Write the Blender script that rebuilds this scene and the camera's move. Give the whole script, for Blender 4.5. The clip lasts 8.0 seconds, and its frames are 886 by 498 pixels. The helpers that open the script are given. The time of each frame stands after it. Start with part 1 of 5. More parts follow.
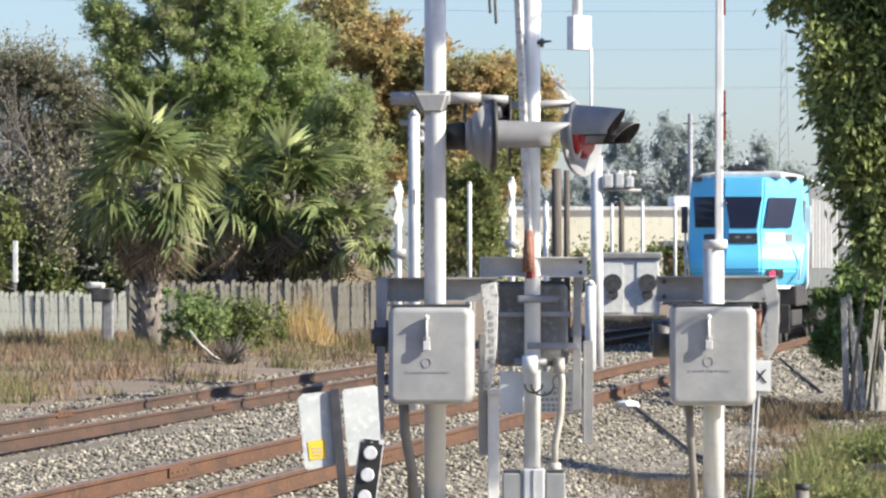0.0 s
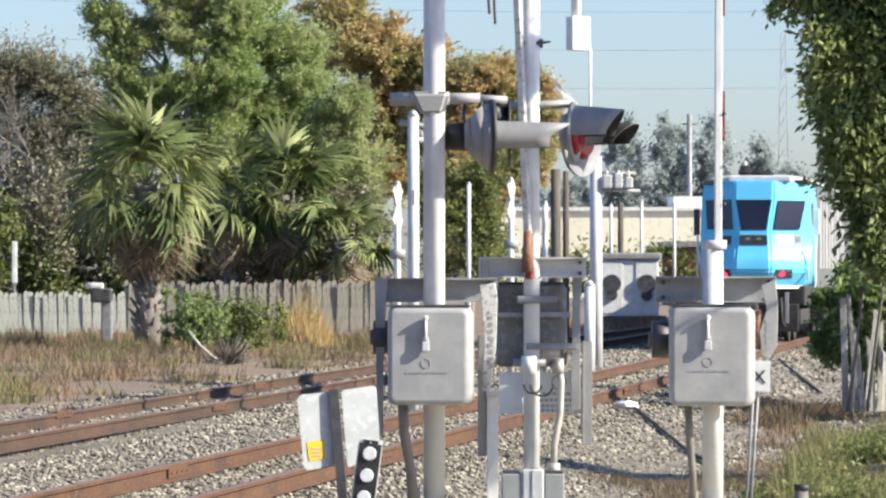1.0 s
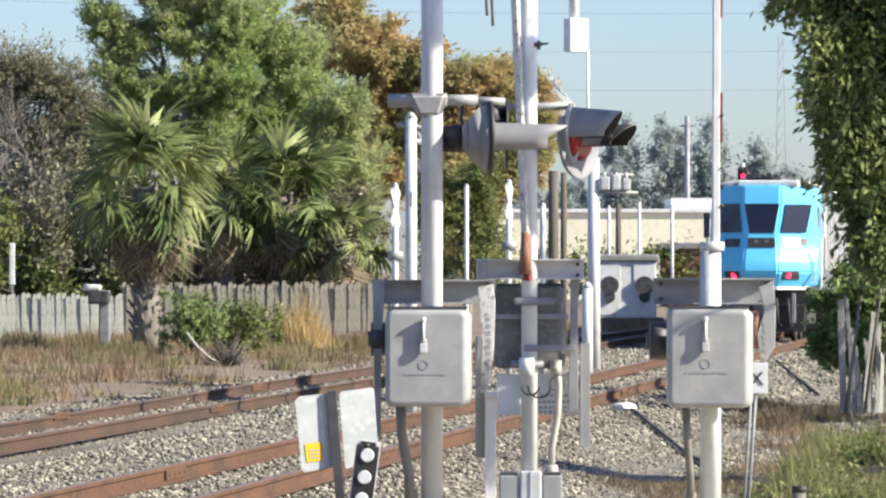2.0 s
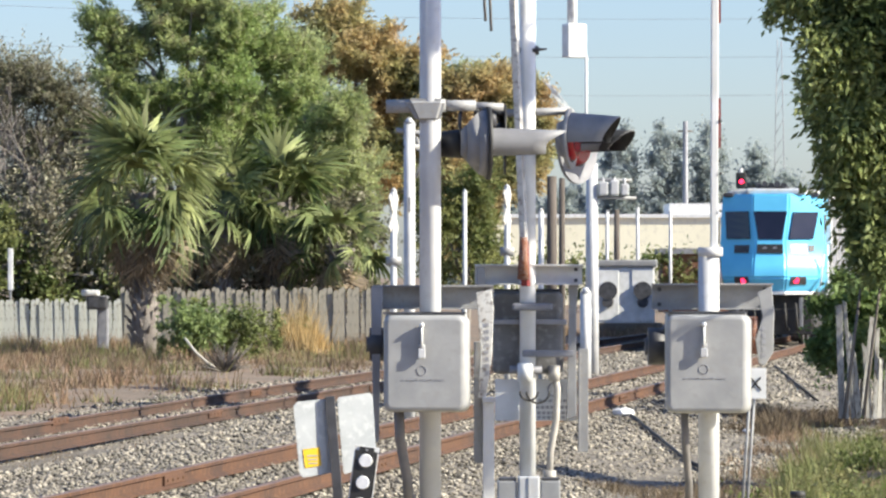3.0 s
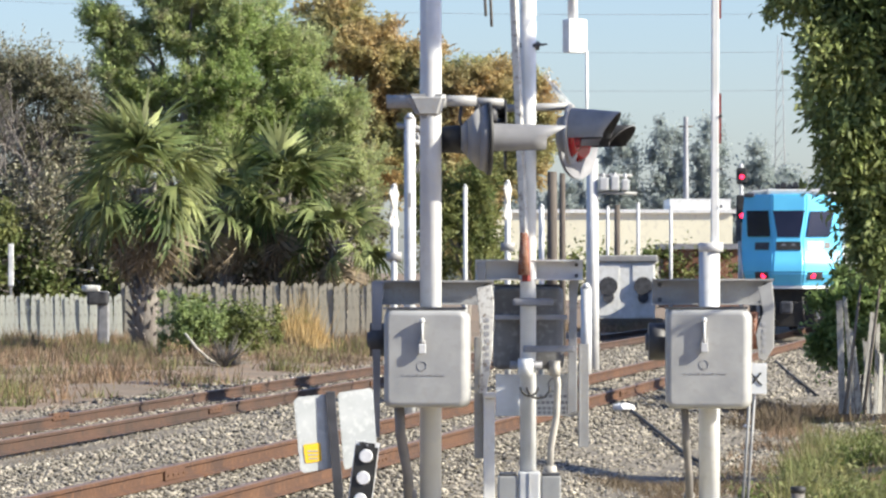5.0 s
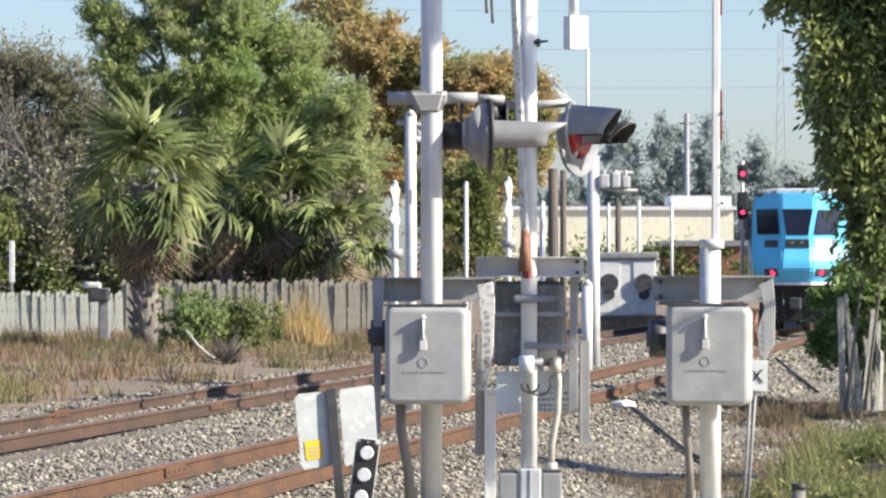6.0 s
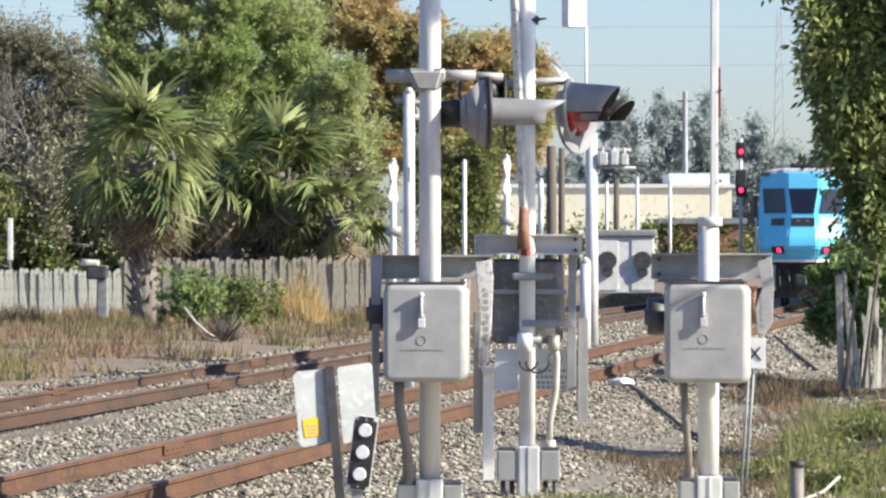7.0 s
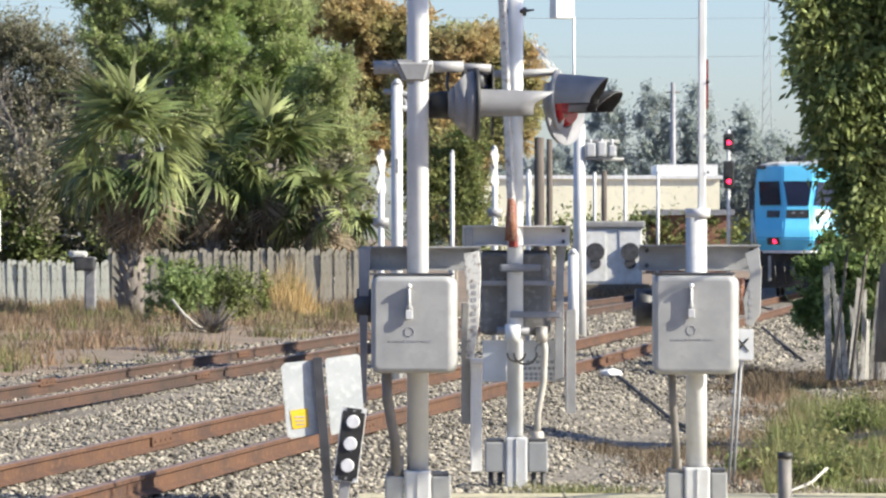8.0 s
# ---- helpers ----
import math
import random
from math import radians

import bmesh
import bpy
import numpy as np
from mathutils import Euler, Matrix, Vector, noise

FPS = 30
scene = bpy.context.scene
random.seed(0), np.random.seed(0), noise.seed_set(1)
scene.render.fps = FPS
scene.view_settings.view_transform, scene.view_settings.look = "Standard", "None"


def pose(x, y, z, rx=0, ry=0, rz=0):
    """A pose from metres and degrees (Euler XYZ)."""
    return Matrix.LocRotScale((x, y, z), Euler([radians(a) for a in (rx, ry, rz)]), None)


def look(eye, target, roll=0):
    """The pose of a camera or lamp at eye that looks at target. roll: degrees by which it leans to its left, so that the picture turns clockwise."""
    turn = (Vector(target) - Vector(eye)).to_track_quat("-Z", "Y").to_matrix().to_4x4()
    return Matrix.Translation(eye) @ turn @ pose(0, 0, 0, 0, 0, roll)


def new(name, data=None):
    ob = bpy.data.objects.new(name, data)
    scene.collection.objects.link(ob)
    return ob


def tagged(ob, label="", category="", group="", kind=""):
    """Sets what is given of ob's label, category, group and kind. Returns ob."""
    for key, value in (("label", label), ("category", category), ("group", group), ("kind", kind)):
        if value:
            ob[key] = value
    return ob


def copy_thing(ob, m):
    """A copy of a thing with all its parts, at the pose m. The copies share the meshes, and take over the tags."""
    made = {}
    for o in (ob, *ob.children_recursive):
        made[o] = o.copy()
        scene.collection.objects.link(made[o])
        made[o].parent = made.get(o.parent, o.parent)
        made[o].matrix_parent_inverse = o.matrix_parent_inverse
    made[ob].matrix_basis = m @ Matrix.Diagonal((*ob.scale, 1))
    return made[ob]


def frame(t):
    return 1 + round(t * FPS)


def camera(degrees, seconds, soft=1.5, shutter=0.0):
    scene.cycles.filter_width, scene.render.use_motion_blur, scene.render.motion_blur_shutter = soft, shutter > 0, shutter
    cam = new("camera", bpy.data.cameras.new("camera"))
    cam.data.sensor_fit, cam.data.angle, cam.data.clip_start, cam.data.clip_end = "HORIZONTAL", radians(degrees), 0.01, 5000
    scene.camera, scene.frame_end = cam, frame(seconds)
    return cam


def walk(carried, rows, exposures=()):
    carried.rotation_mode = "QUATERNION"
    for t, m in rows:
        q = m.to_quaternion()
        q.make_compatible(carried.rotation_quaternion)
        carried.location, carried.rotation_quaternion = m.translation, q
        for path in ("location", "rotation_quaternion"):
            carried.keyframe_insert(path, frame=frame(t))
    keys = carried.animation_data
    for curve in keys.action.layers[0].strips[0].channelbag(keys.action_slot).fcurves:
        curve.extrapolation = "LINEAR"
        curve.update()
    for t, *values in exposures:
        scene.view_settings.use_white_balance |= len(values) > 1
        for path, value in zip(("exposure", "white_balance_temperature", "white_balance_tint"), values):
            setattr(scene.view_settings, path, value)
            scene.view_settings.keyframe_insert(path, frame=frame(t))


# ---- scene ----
EYE = (0, 0, 1.9)
cam = camera(12.0, 8.0, soft=2.4)
walk(cam, [
    (0, look(EYE, (0, 100, 2.356))),
    (0.5, look(EYE, (0.02, 100, 2.316))),
    (1, look(EYE, (0.02, 100, 2.369))),
    (1.5, look(EYE, (0.062, 100, 2.373))),
    (1.7, look(EYE, (0.067, 100, 2.389))),
    (2.8, look(EYE, (0.107, 100, 2.501))),
    (3, look(EYE, (0.113, 100, 2.538))),
    (3.5, look(EYE, (0.062, 100, 2.468))),
    (4, look(EYE, (0.113, 100, 2.459))),
    (4.5, look(EYE, (0.103, 100, 2.436))),
    (4.7, look(EYE, (0.107, 100, 2.44))),
    (5.8, look(EYE, (0.082, 100, 2.366))),
    (6, look(EYE, (0.082, 100, 2.353))),
    (6.5, look(EYE, (0.143, 100, 2.098))),
    (7, look(EYE, (0.122, 100, 1.822))),
    (7.5, look(EYE, (0.165, 100, 1.555))),
    (8, look(EYE, (0.41, 100, 1.617))),
])

# world, sun and exposure
SUN = Vector((1.7, -0.44, 1.06)).normalized()
world = bpy.data.worlds.new("sky")
scene.world = world
world.use_nodes = True
wt = world.node_tree
sky = wt.nodes.new("ShaderNodeTexSky")
sky.sky_type = "NISHITA"
sky.sun_disc = False
sky.sun_elevation = math.asin(SUN.z)
sky.sun_rotation = math.atan2(SUN.x, SUN.y)
sky.air_density, sky.dust_density, sky.ozone_density = 1.0, 0.8, 5.0
tint = wt.nodes.new("ShaderNodeMix")
tint.data_type, tint.blend_type = "RGBA", "MULTIPLY"
tint.inputs[0].default_value = 1.0
tint.inputs[7].default_value = (0.93, 0.90, 0.98, 1)
wt.links.new(sky.outputs[0], tint.inputs[6])
wt.links.new(tint.outputs[2], wt.nodes["Background"].inputs[0])
wt.nodes["Background"].inputs[1].default_value = 0.088
sun_data = bpy.data.lights.new("sun", "SUN")
sun_data.energy, sun_data.angle, sun_data.color = 5.0, radians(0.5), (0.985, 0.925, 0.77)
sun = new("sun", sun_data)
sun.matrix_world = look(SUN * 50, (0, 0, 0))
scene.view_settings.exposure = 1.15


# ---- materials ----
def mat(name, a, b=None, scale=4.0, rough=0.7, metal=0.0, bump=0.0, fine=None, c=None, spread=(0.35, 0.65), island=0.0, stretch=None, obj=0.0):
    """Two colours mixed by coarse noise, a third by fine grain, with bump."""
    m = bpy.data.materials.new(name)
    m.use_nodes = True
    nt = m.node_tree
    n, L = nt.nodes, nt.links
    p = n["Principled BSDF"]
    p.inputs["Roughness"].default_value = rough
    p.inputs["Metallic"].default_value = metal
    co = n.new("ShaderNodeTexCoord")
    mp = n.new("ShaderNodeMapping")
    geo = n.new("ShaderNodeNewGeometry")
    L.new(geo.outputs["Position"] if obj == 0.0 else co.outputs["Object"], mp.inputs[0])
    if stretch:
        mp.inputs["Scale"].default_value = stretch
    b = b or tuple(x * 0.8 for x in a)
    nz = n.new("ShaderNodeTexNoise")
    nz.inputs["Scale"].default_value, nz.inputs["Detail"].default_value = scale, 5
    L.new(mp.outputs[0], nz.inputs["Vector"])
    rp = n.new("ShaderNodeValToRGB")
    rp.color_ramp.elements[0].position, rp.color_ramp.elements[1].position = spread
    rp.color_ramp.elements[0].color, rp.color_ramp.elements[1].color = (*a, 1), (*b, 1)
    L.new(nz.outputs[0], rp.inputs[0])
    out = rp.outputs[0]
    fz = n.new("ShaderNodeTexNoise")
    fz.inputs["Scale"].default_value, fz.inputs["Detail"].default_value = fine or scale * 9, 6
    L.new(mp.outputs[0], fz.inputs["Vector"])
    if c:
        r2 = n.new("ShaderNodeValToRGB")
        r2.color_ramp.elements[0].position, r2.color_ramp.elements[1].position = 0.52, 0.68
        L.new(fz.outputs[0], r2.inputs[0])
        mx = n.new("ShaderNodeMix")
        mx.data_type = "RGBA"
        L.new(r2.outputs[0], mx.inputs[0])
        L.new(out, mx.inputs[6])
        mx.inputs[7].default_value = (*c, 1)
        out = mx.outputs[2]
    if island:
        hs = n.new("ShaderNodeHueSaturation")
        mr = n.new("ShaderNodeMapRange")
        L.new(geo.outputs["Random Per Island"], mr.inputs[0])
        mr.inputs[3].default_value, mr.inputs[4].default_value = 1 - island, 1 + island
        L.new(mr.outputs[0], hs.inputs["Value"])
        L.new(out, hs.inputs["Color"])
        out = hs.outputs[0]
    L.new(out, p.inputs["Base Color"])
    if bump:
        bp = n.new("ShaderNodeBump")
        bp.inputs["Strength"].default_value, bp.inputs["Distance"].default_value = bump, 0.02
        L.new(fz.outputs[0], bp.inputs["Height"])
        L.new(bp.outputs[0], p.inputs["Normal"])
    return m


def leafy(name, a, b, scale, c=None, through_light=0.35, island=0.35):
    """Leaf material: diffuse with light passing through."""
    m = mat(name, a, b, scale, rough=0.55, c=c, island=island)
    nt = m.node_tree
    p = nt.nodes["Principled BSDF"]
    p.inputs["Specular IOR Level"].default_value = 0.25
    tr = nt.nodes.new("ShaderNodeBsdfTranslucent")
    src = p.inputs["Base Color"].links[0].from_socket
    nt.links.new(src, tr.inputs[0])
    mx = nt.nodes.new("ShaderNodeMixShader")
    mx.inputs[0].default_value = through_light
    nt.links.new(p.outputs[0], mx.inputs[1])
    nt.links.new(tr.outputs[0], mx.inputs[2])
    nt.links.new(mx.outputs[0], nt.nodes["Material Output"].inputs[0])
    return m


STEEL = mat("galvanised steel", (0.342, 0.342, 0.342), (0.243, 0.243, 0.252), 5, 0.6, 0.1, 0.08, c=(0.288, 0.27, 0.252))
ALU = mat("aluminium paint", (0.62, 0.62, 0.62), (0.50, 0.50, 0.51), 3, 0.5, 0, 0.05, fine=16, c=(0.54, 0.53, 0.52))
CASE = mat("grey case paint", (0.372, 0.37, 0.366), (0.292, 0.294, 0.296), 5, 0.48, 0, 0.06, fine=22, c=(0.33, 0.326, 0.318))
DARK = mat("dark metal", (0.05, 0.05, 0.055), (0.09, 0.09, 0.10), 6, 0.55, 0.2, 0.05)
MIDGREY = mat("weathered grey metal", (0.20, 0.20, 0.22), (0.30, 0.30, 0.32), 5, 0.6, 0.2, 0.1)
WHITE = mat("white paint", (0.80, 0.80, 0.80), (0.66, 0.66, 0.64), 4, 0.45, 0, 0.03)
RED = mat("red reflective", (0.25, 0.03, 0.028), (0.18, 0.03, 0.025), 5, 0.5, c=(0.14, 0.05, 0.04))
RUST = mat("rusty rail", (0.10, 0.046, 0.023), (0.055, 0.029, 0.02), 1.6, 0.9, 0, 0.3, c=(0.13, 0.064, 0.032))
DARKRUST = mat("dark oily rail", (0.045, 0.027, 0.019), (0.082, 0.042, 0.026), 1.0, 0.85, 0, 0.3, c=(0.032, 0.022, 0.018))
RAILTOP = mat("worn rail head", (0.20, 0.13, 0.095), (0.15, 0.10, 0.08), 2, 0.5, 0.3)
BALLAST = mat("ballast bed", (0.205, 0.18, 0.145), (0.138, 0.121, 0.10), 1.5, 0.95, 0, 0.8, fine=40, c=(0.077, 0.069, 0.06))
STONE = mat("ballast stone", (0.285, 0.257, 0.208), (0.195, 0.174, 0.145), 0.8, 0.95, 0, 0.3, island=0.8)
DRY = mat("dry soil and grass", (0.21, 0.145, 0.10), (0.145, 0.112, 0.083), 0.5, 0.95, 0, 0.9, fine=9, c=(0.224, 0.181, 0.138), spread=(0.4, 0.6))
STRAW = leafy("dry grass", (0.30, 0.198, 0.128), (0.155, 0.12, 0.085), 0.3, island=0.45, c=(0.17, 0.157, 0.076))
GRASS = leafy("green weeds", (0.13, 0.17, 0.05), (0.24, 0.22, 0.10), 0.9, island=0.45)
GREEN = leafy("green leaves", (0.183, 0.265, 0.088), (0.272, 0.322, 0.146), 0.25, through_light=0.5, island=0.35)
DULL = leafy("dull leaves", (0.21, 0.20, 0.135), (0.29, 0.265, 0.195), 0.4, through_light=0.35, island=0.6, c=(0.12, 0.15, 0.06))
FEATHER = leafy("feathery leaves", (0.27, 0.36, 0.125), (0.41, 0.45, 0.22), 0.3, through_light=0.55, island=0.3, c=(0.36, 0.345, 0.225))
RUSTY = leafy("flowering leaves", (0.50, 0.365, 0.19), (0.34, 0.365, 0.17), 0.45, through_light=0.55, island=0.35)
LIVE = leafy("drooping leaves", (0.105, 0.15, 0.055), (0.35, 0.39, 0.15), 0.8, through_light=0.42, island=0.5)
DEEP = leafy("deep green leaves", (0.11, 0.15, 0.05), (0.25, 0.26, 0.10), 0.9, through_light=0.4, island=0.5)
# pale grey greens: distance haze is mixed into the leaf colour
FAR = leafy("far leaves with painted haze", (0.37, 0.42, 0.41), (0.42, 0.47, 0.46), 0.2, through_light=0.6, island=0.10)
PALM = leafy("palm leaves", (0.09, 0.13, 0.047), (0.30, 0.325, 0.14), 0.9, through_light=0.35, island=0.5)
DEAD = leafy("dead palm leaves", (0.39, 0.315, 0.22), (0.22, 0.175, 0.13), 1.2, island=0.45)
BARK = mat("bark", (0.13, 0.11, 0.10), (0.24, 0.215, 0.19), 6, 0.9, 0, 0.8, stretch=(1, 1, 0.3))
PICKET = mat("weathered pickets", (0.45, 0.46, 0.41), (0.36, 0.365, 0.33), 1.5, 0.9, 0, 0.3, c=(0.27, 0.265, 0.235), island=0.15, obj=0.2)
BROWNPICKET = mat("brown weathered pickets", (0.33, 0.305, 0.25), (0.26, 0.24, 0.20), 1.5, 0.9, 0, 0.3, c=(0.2, 0.185, 0.155), island=0.15, obj=0.2)
BLUE = mat("sky blue livery", (0.15, 0.60, 0.89), (0.13, 0.55, 0.85), 1.5, 0.16, 0, 0)
ROOFW = mat("dusty white roof", (0.55, 0.53, 0.50), (0.40, 0.38, 0.35), 2, 0.5)
GLASS = mat("dark cab glass", (0.012, 0.014, 0.03), (0.02, 0.02, 0.04), 1, 0.12)
CREAM = mat("cream wall", (0.86, 0.81, 0.63), (0.78, 0.735, 0.57), 0.3, 0.8, c=(0.72, 0.67, 0.53))
CONCRETE = mat("pale pavement", (0.50, 0.44, 0.28), (0.42, 0.375, 0.25), 2, 0.85, 0, 0.3, c=(0.255, 0.23, 0.17))


def glow(name, col, power):
    m = bpy.data.materials.new(name)
    m.use_nodes = True
    p = m.node_tree.nodes["Principled BSDF"]
    p.inputs["Base Color"].default_value = (*col, 1)
    p.inputs["Emission Color"].default_value = (*col, 1)
    p.inputs["Emission Strength"].default_value = power
    return m


REDLIGHT = glow("lit red lens", (1.0, 0.02, 0.07), 2.2)


# ---- mesh helpers ----
def put(name, bm, material, parent=None, label="", smooth=False):
    me = bpy.data.meshes.new(name)
    bm.to_mesh(me)
    bm.free()
    for m in material if isinstance(material, (list, tuple)) else [material]:
        me.materials.append(m)
    if smooth:
        me.polygons.foreach_set("use_smooth", [True] * len(me.polygons))
    ob = new(name, me)
    if parent:
        ob.parent = parent
    if label:
        ob["label"] = label
    return ob


part = put


def thing(name, at, label, category, group="", kind="", rz=0):
    e = new(name)
    e.matrix_world = pose(*at, 0, 0, rz)
    return tagged(e, label, category, group, kind)


def box(bm, x0, x1, y0, y1, z0, z1, bevel=0.0, m=None, index=0):
    r = bmesh.ops.create_cube(bm, size=1)
    t = Matrix.Translation(((x0 + x1) / 2, (y0 + y1) / 2, (z0 + z1) / 2)) @ Matrix.Diagonal((x1 - x0, y1 - y0, z1 - z0, 1))
    bmesh.ops.transform(bm, matrix=t, verts=r["verts"])
    faces = {f for v in r["verts"] for f in v.link_faces}
    for f in faces:
        f.material_index = index
    verts = r["verts"]
    if bevel:
        edges = list({e for v in r["verts"] for e in v.link_edges})
        g = bmesh.ops.bevel(bm, geom=edges, offset=bevel, segments=2, affect="EDGES", profile=0.6)
        verts = list({v for f in g["faces"] for v in f.verts} | {v for v in r["verts"] if v.is_valid})
        for f in g["faces"]:
            f.material_index = index
    if m is not None:
        bmesh.ops.transform(bm, matrix=m, verts=verts)
    return verts


def rod(bm, a, b, r0, r1=None, seg=14, index=0):
    a, b = Vector(a), Vector(b)
    d = b - a
    r = bmesh.ops.create_cone(bm, cap_ends=True, segments=seg, radius1=r0, radius2=r0 if r1 is None else r1, depth=d.length)
    q = d.to_track_quat("Z", "Y").to_matrix().to_4x4()
    bmesh.ops.transform(bm, matrix=Matrix.Translation((a + b) / 2) @ q, verts=r["verts"])
    for v in r["verts"]:
        for f in v.link_faces:
            f.material_index = index
            f.smooth = len(f.verts) == 4
    return r["verts"]


def tube(bm, pts, r, seg=8):
    """One bent tube swept through the points."""
    pts = [Vector(p) for p in pts]
    rings = []
    for i, p in enumerate(pts):
        d = (pts[min(i + 1, len(pts) - 1)] - pts[max(i - 1, 0)]).normalized()
        u = d.cross(Vector((0.31, 0.93, 0.2))).normalized()
        v = d.cross(u)
        rings.append([bm.verts.new(p + (u * math.cos(k * math.tau / seg) + v * math.sin(k * math.tau / seg)) * r) for k in range(seg)])
    for a, b in zip(rings[:-1], rings[1:]):
        for k in range(seg):
            f = bm.faces.new((a[k], a[(k + 1) % seg], b[(k + 1) % seg], b[k]))
            f.smooth = True
    bm.faces.new(list(reversed(rings[0])))
    bm.faces.new(rings[-1])


def raw(name, verts, faces, material, parent=None):
    me = bpy.data.meshes.new(name)
    verts, faces = np.asarray(verts, "f"), np.asarray(faces, "i")
    k = faces.shape[1]
    me.vertices.add(len(verts))
    me.vertices.foreach_set("co", verts.ravel())
    me.loops.add(faces.size)
    me.loops.foreach_set("vertex_index", faces.ravel())
    me.polygons.add(len(faces))
    me.polygons.foreach_set("loop_start", np.arange(0, faces.size, k, dtype="i"))
    me.update(calc_edges=True)
    me.materials.append(material)
    ob = new(name, me)
    if parent:
        ob.parent = parent
    return ob


rng = np.random.default_rng(7)


def leaves(centres, radii, count, size, aspect=0.45, droop=0.0, flat=1.0):
    """Diamond leaves scattered in and on the shells of clumps; returns vertices and quads."""
    centres, radii = np.asarray(centres, float), np.asarray(radii, float)
    k = rng.integers(0, len(centres), count)
    d = rng.normal(size=(count, 3))
    d /= np.linalg.norm(d, axis=1)[:, None]
    rad = radii[k] * np.abs(rng.normal(size=count)) * 0.72
    p = centres[k] + d * rad[:, None] * np.array((1, 1, flat))
    u = rng.normal(size=(count, 3)) + d * 0.6
    u[:, 2] -= droop
    u /= np.linalg.norm(u, axis=1)[:, None]
    v = np.cross(u, rng.normal(size=(count, 3)))
    v /= np.linalg.norm(v, axis=1)[:, None]
    s = size * (0.6 + 0.8 * rng.random(count))[:, None]
    quad = np.stack((p - u * s, p + v * s * aspect, p + u * s, p - v * s * aspect), 1)
    return quad.reshape(-1, 3), np.arange(count * 4).reshape(-1, 4)


def clumps(n, centre, extent, lo, hi, bottom=-1.0):
    """Clump centres through an ellipsoid, denser near its skin."""
    c, r = [], []
    while len(c) < n:
        d = rng.normal(size=3)
        d /= np.linalg.norm(d)
        if d[2] < bottom:
            continue
        c.append(np.array(centre) + d * np.array(extent) * (0.35 + 0.65 * rng.random() ** 0.5))
        r.append(lo + (hi - lo) * rng.random())
    return c, r


def sprays(lobes, count, per, length, size, rise, aspect=0.35):
    """Leafy twigs that start in the lobes, arch outwards and then lift or hang by rise; returns vertices and quads."""
    lob = np.asarray(lobes, float)
    weight = lob[:, 3] * lob[:, 5]
    k = rng.choice(len(lob), count, p=weight / weight.sum())
    d = rng.normal(size=(count, 3))
    d /= np.linalg.norm(d, axis=1)[:, None]
    p = lob[k, :3] + d * lob[k, 3:] * (0.25 + 0.75 * rng.random(count) ** 0.5)[:, None]
    out = d * np.array((1, 1, 0.5)) + rng.normal(size=(count, 3)) * 0.35
    out /= np.linalg.norm(out, axis=1)[:, None]
    ln = length * rng.uniform(0.5, 1.3, count)
    u = rng.random((count, per))
    q = p[:, None] + out[:, None] * (u * ln[:, None])[:, :, None]
    q[:, :, 2] += rise * ln[:, None] * u ** 2
    q += rng.normal(size=q.shape) * (size * 1.1 + 0.09 * length * (per > 80))
    q = q.reshape(-1, 3)
    n = len(q)
    a = np.repeat(out, per, 0) + rng.normal(size=(n, 3)) * 0.7
    a[:, 2] += rise * 1.2
    a /= np.linalg.norm(a, axis=1)[:, None]
    b = np.cross(a, rng.normal(size=(n, 3)))
    b /= np.linalg.norm(b, axis=1)[:, None]
    s = size * rng.uniform(0.6, 1.4, (n, 1))
    quad = np.stack((q - a * s, q + b * s * aspect, q + a * s, q - b * s * aspect), 1)
    return quad.reshape(-1, 3), np.arange(n * 4).reshape(-1, 4)


def boughs(lobes, k, lo=0.24, hi=0.46):
    """Breaks each lobe into k smaller masses of foliage with gaps between them."""
    out = []
    for x, y, z, ex, ey, ez in lobes:
        for _ in range(k):
            d = rng.normal(size=3)
            d *= (0.4 + 0.55 * rng.random()) / np.linalg.norm(d)
            q = rng.uniform(lo, hi)
            m = min(ex, ez)
            out.append((x + d[0] * ex, y + d[1] * ey, z + d[2] * ez, (ex + m) * 0.5 * q, ey * q, (ez + m) * 0.4 * q))
    return out


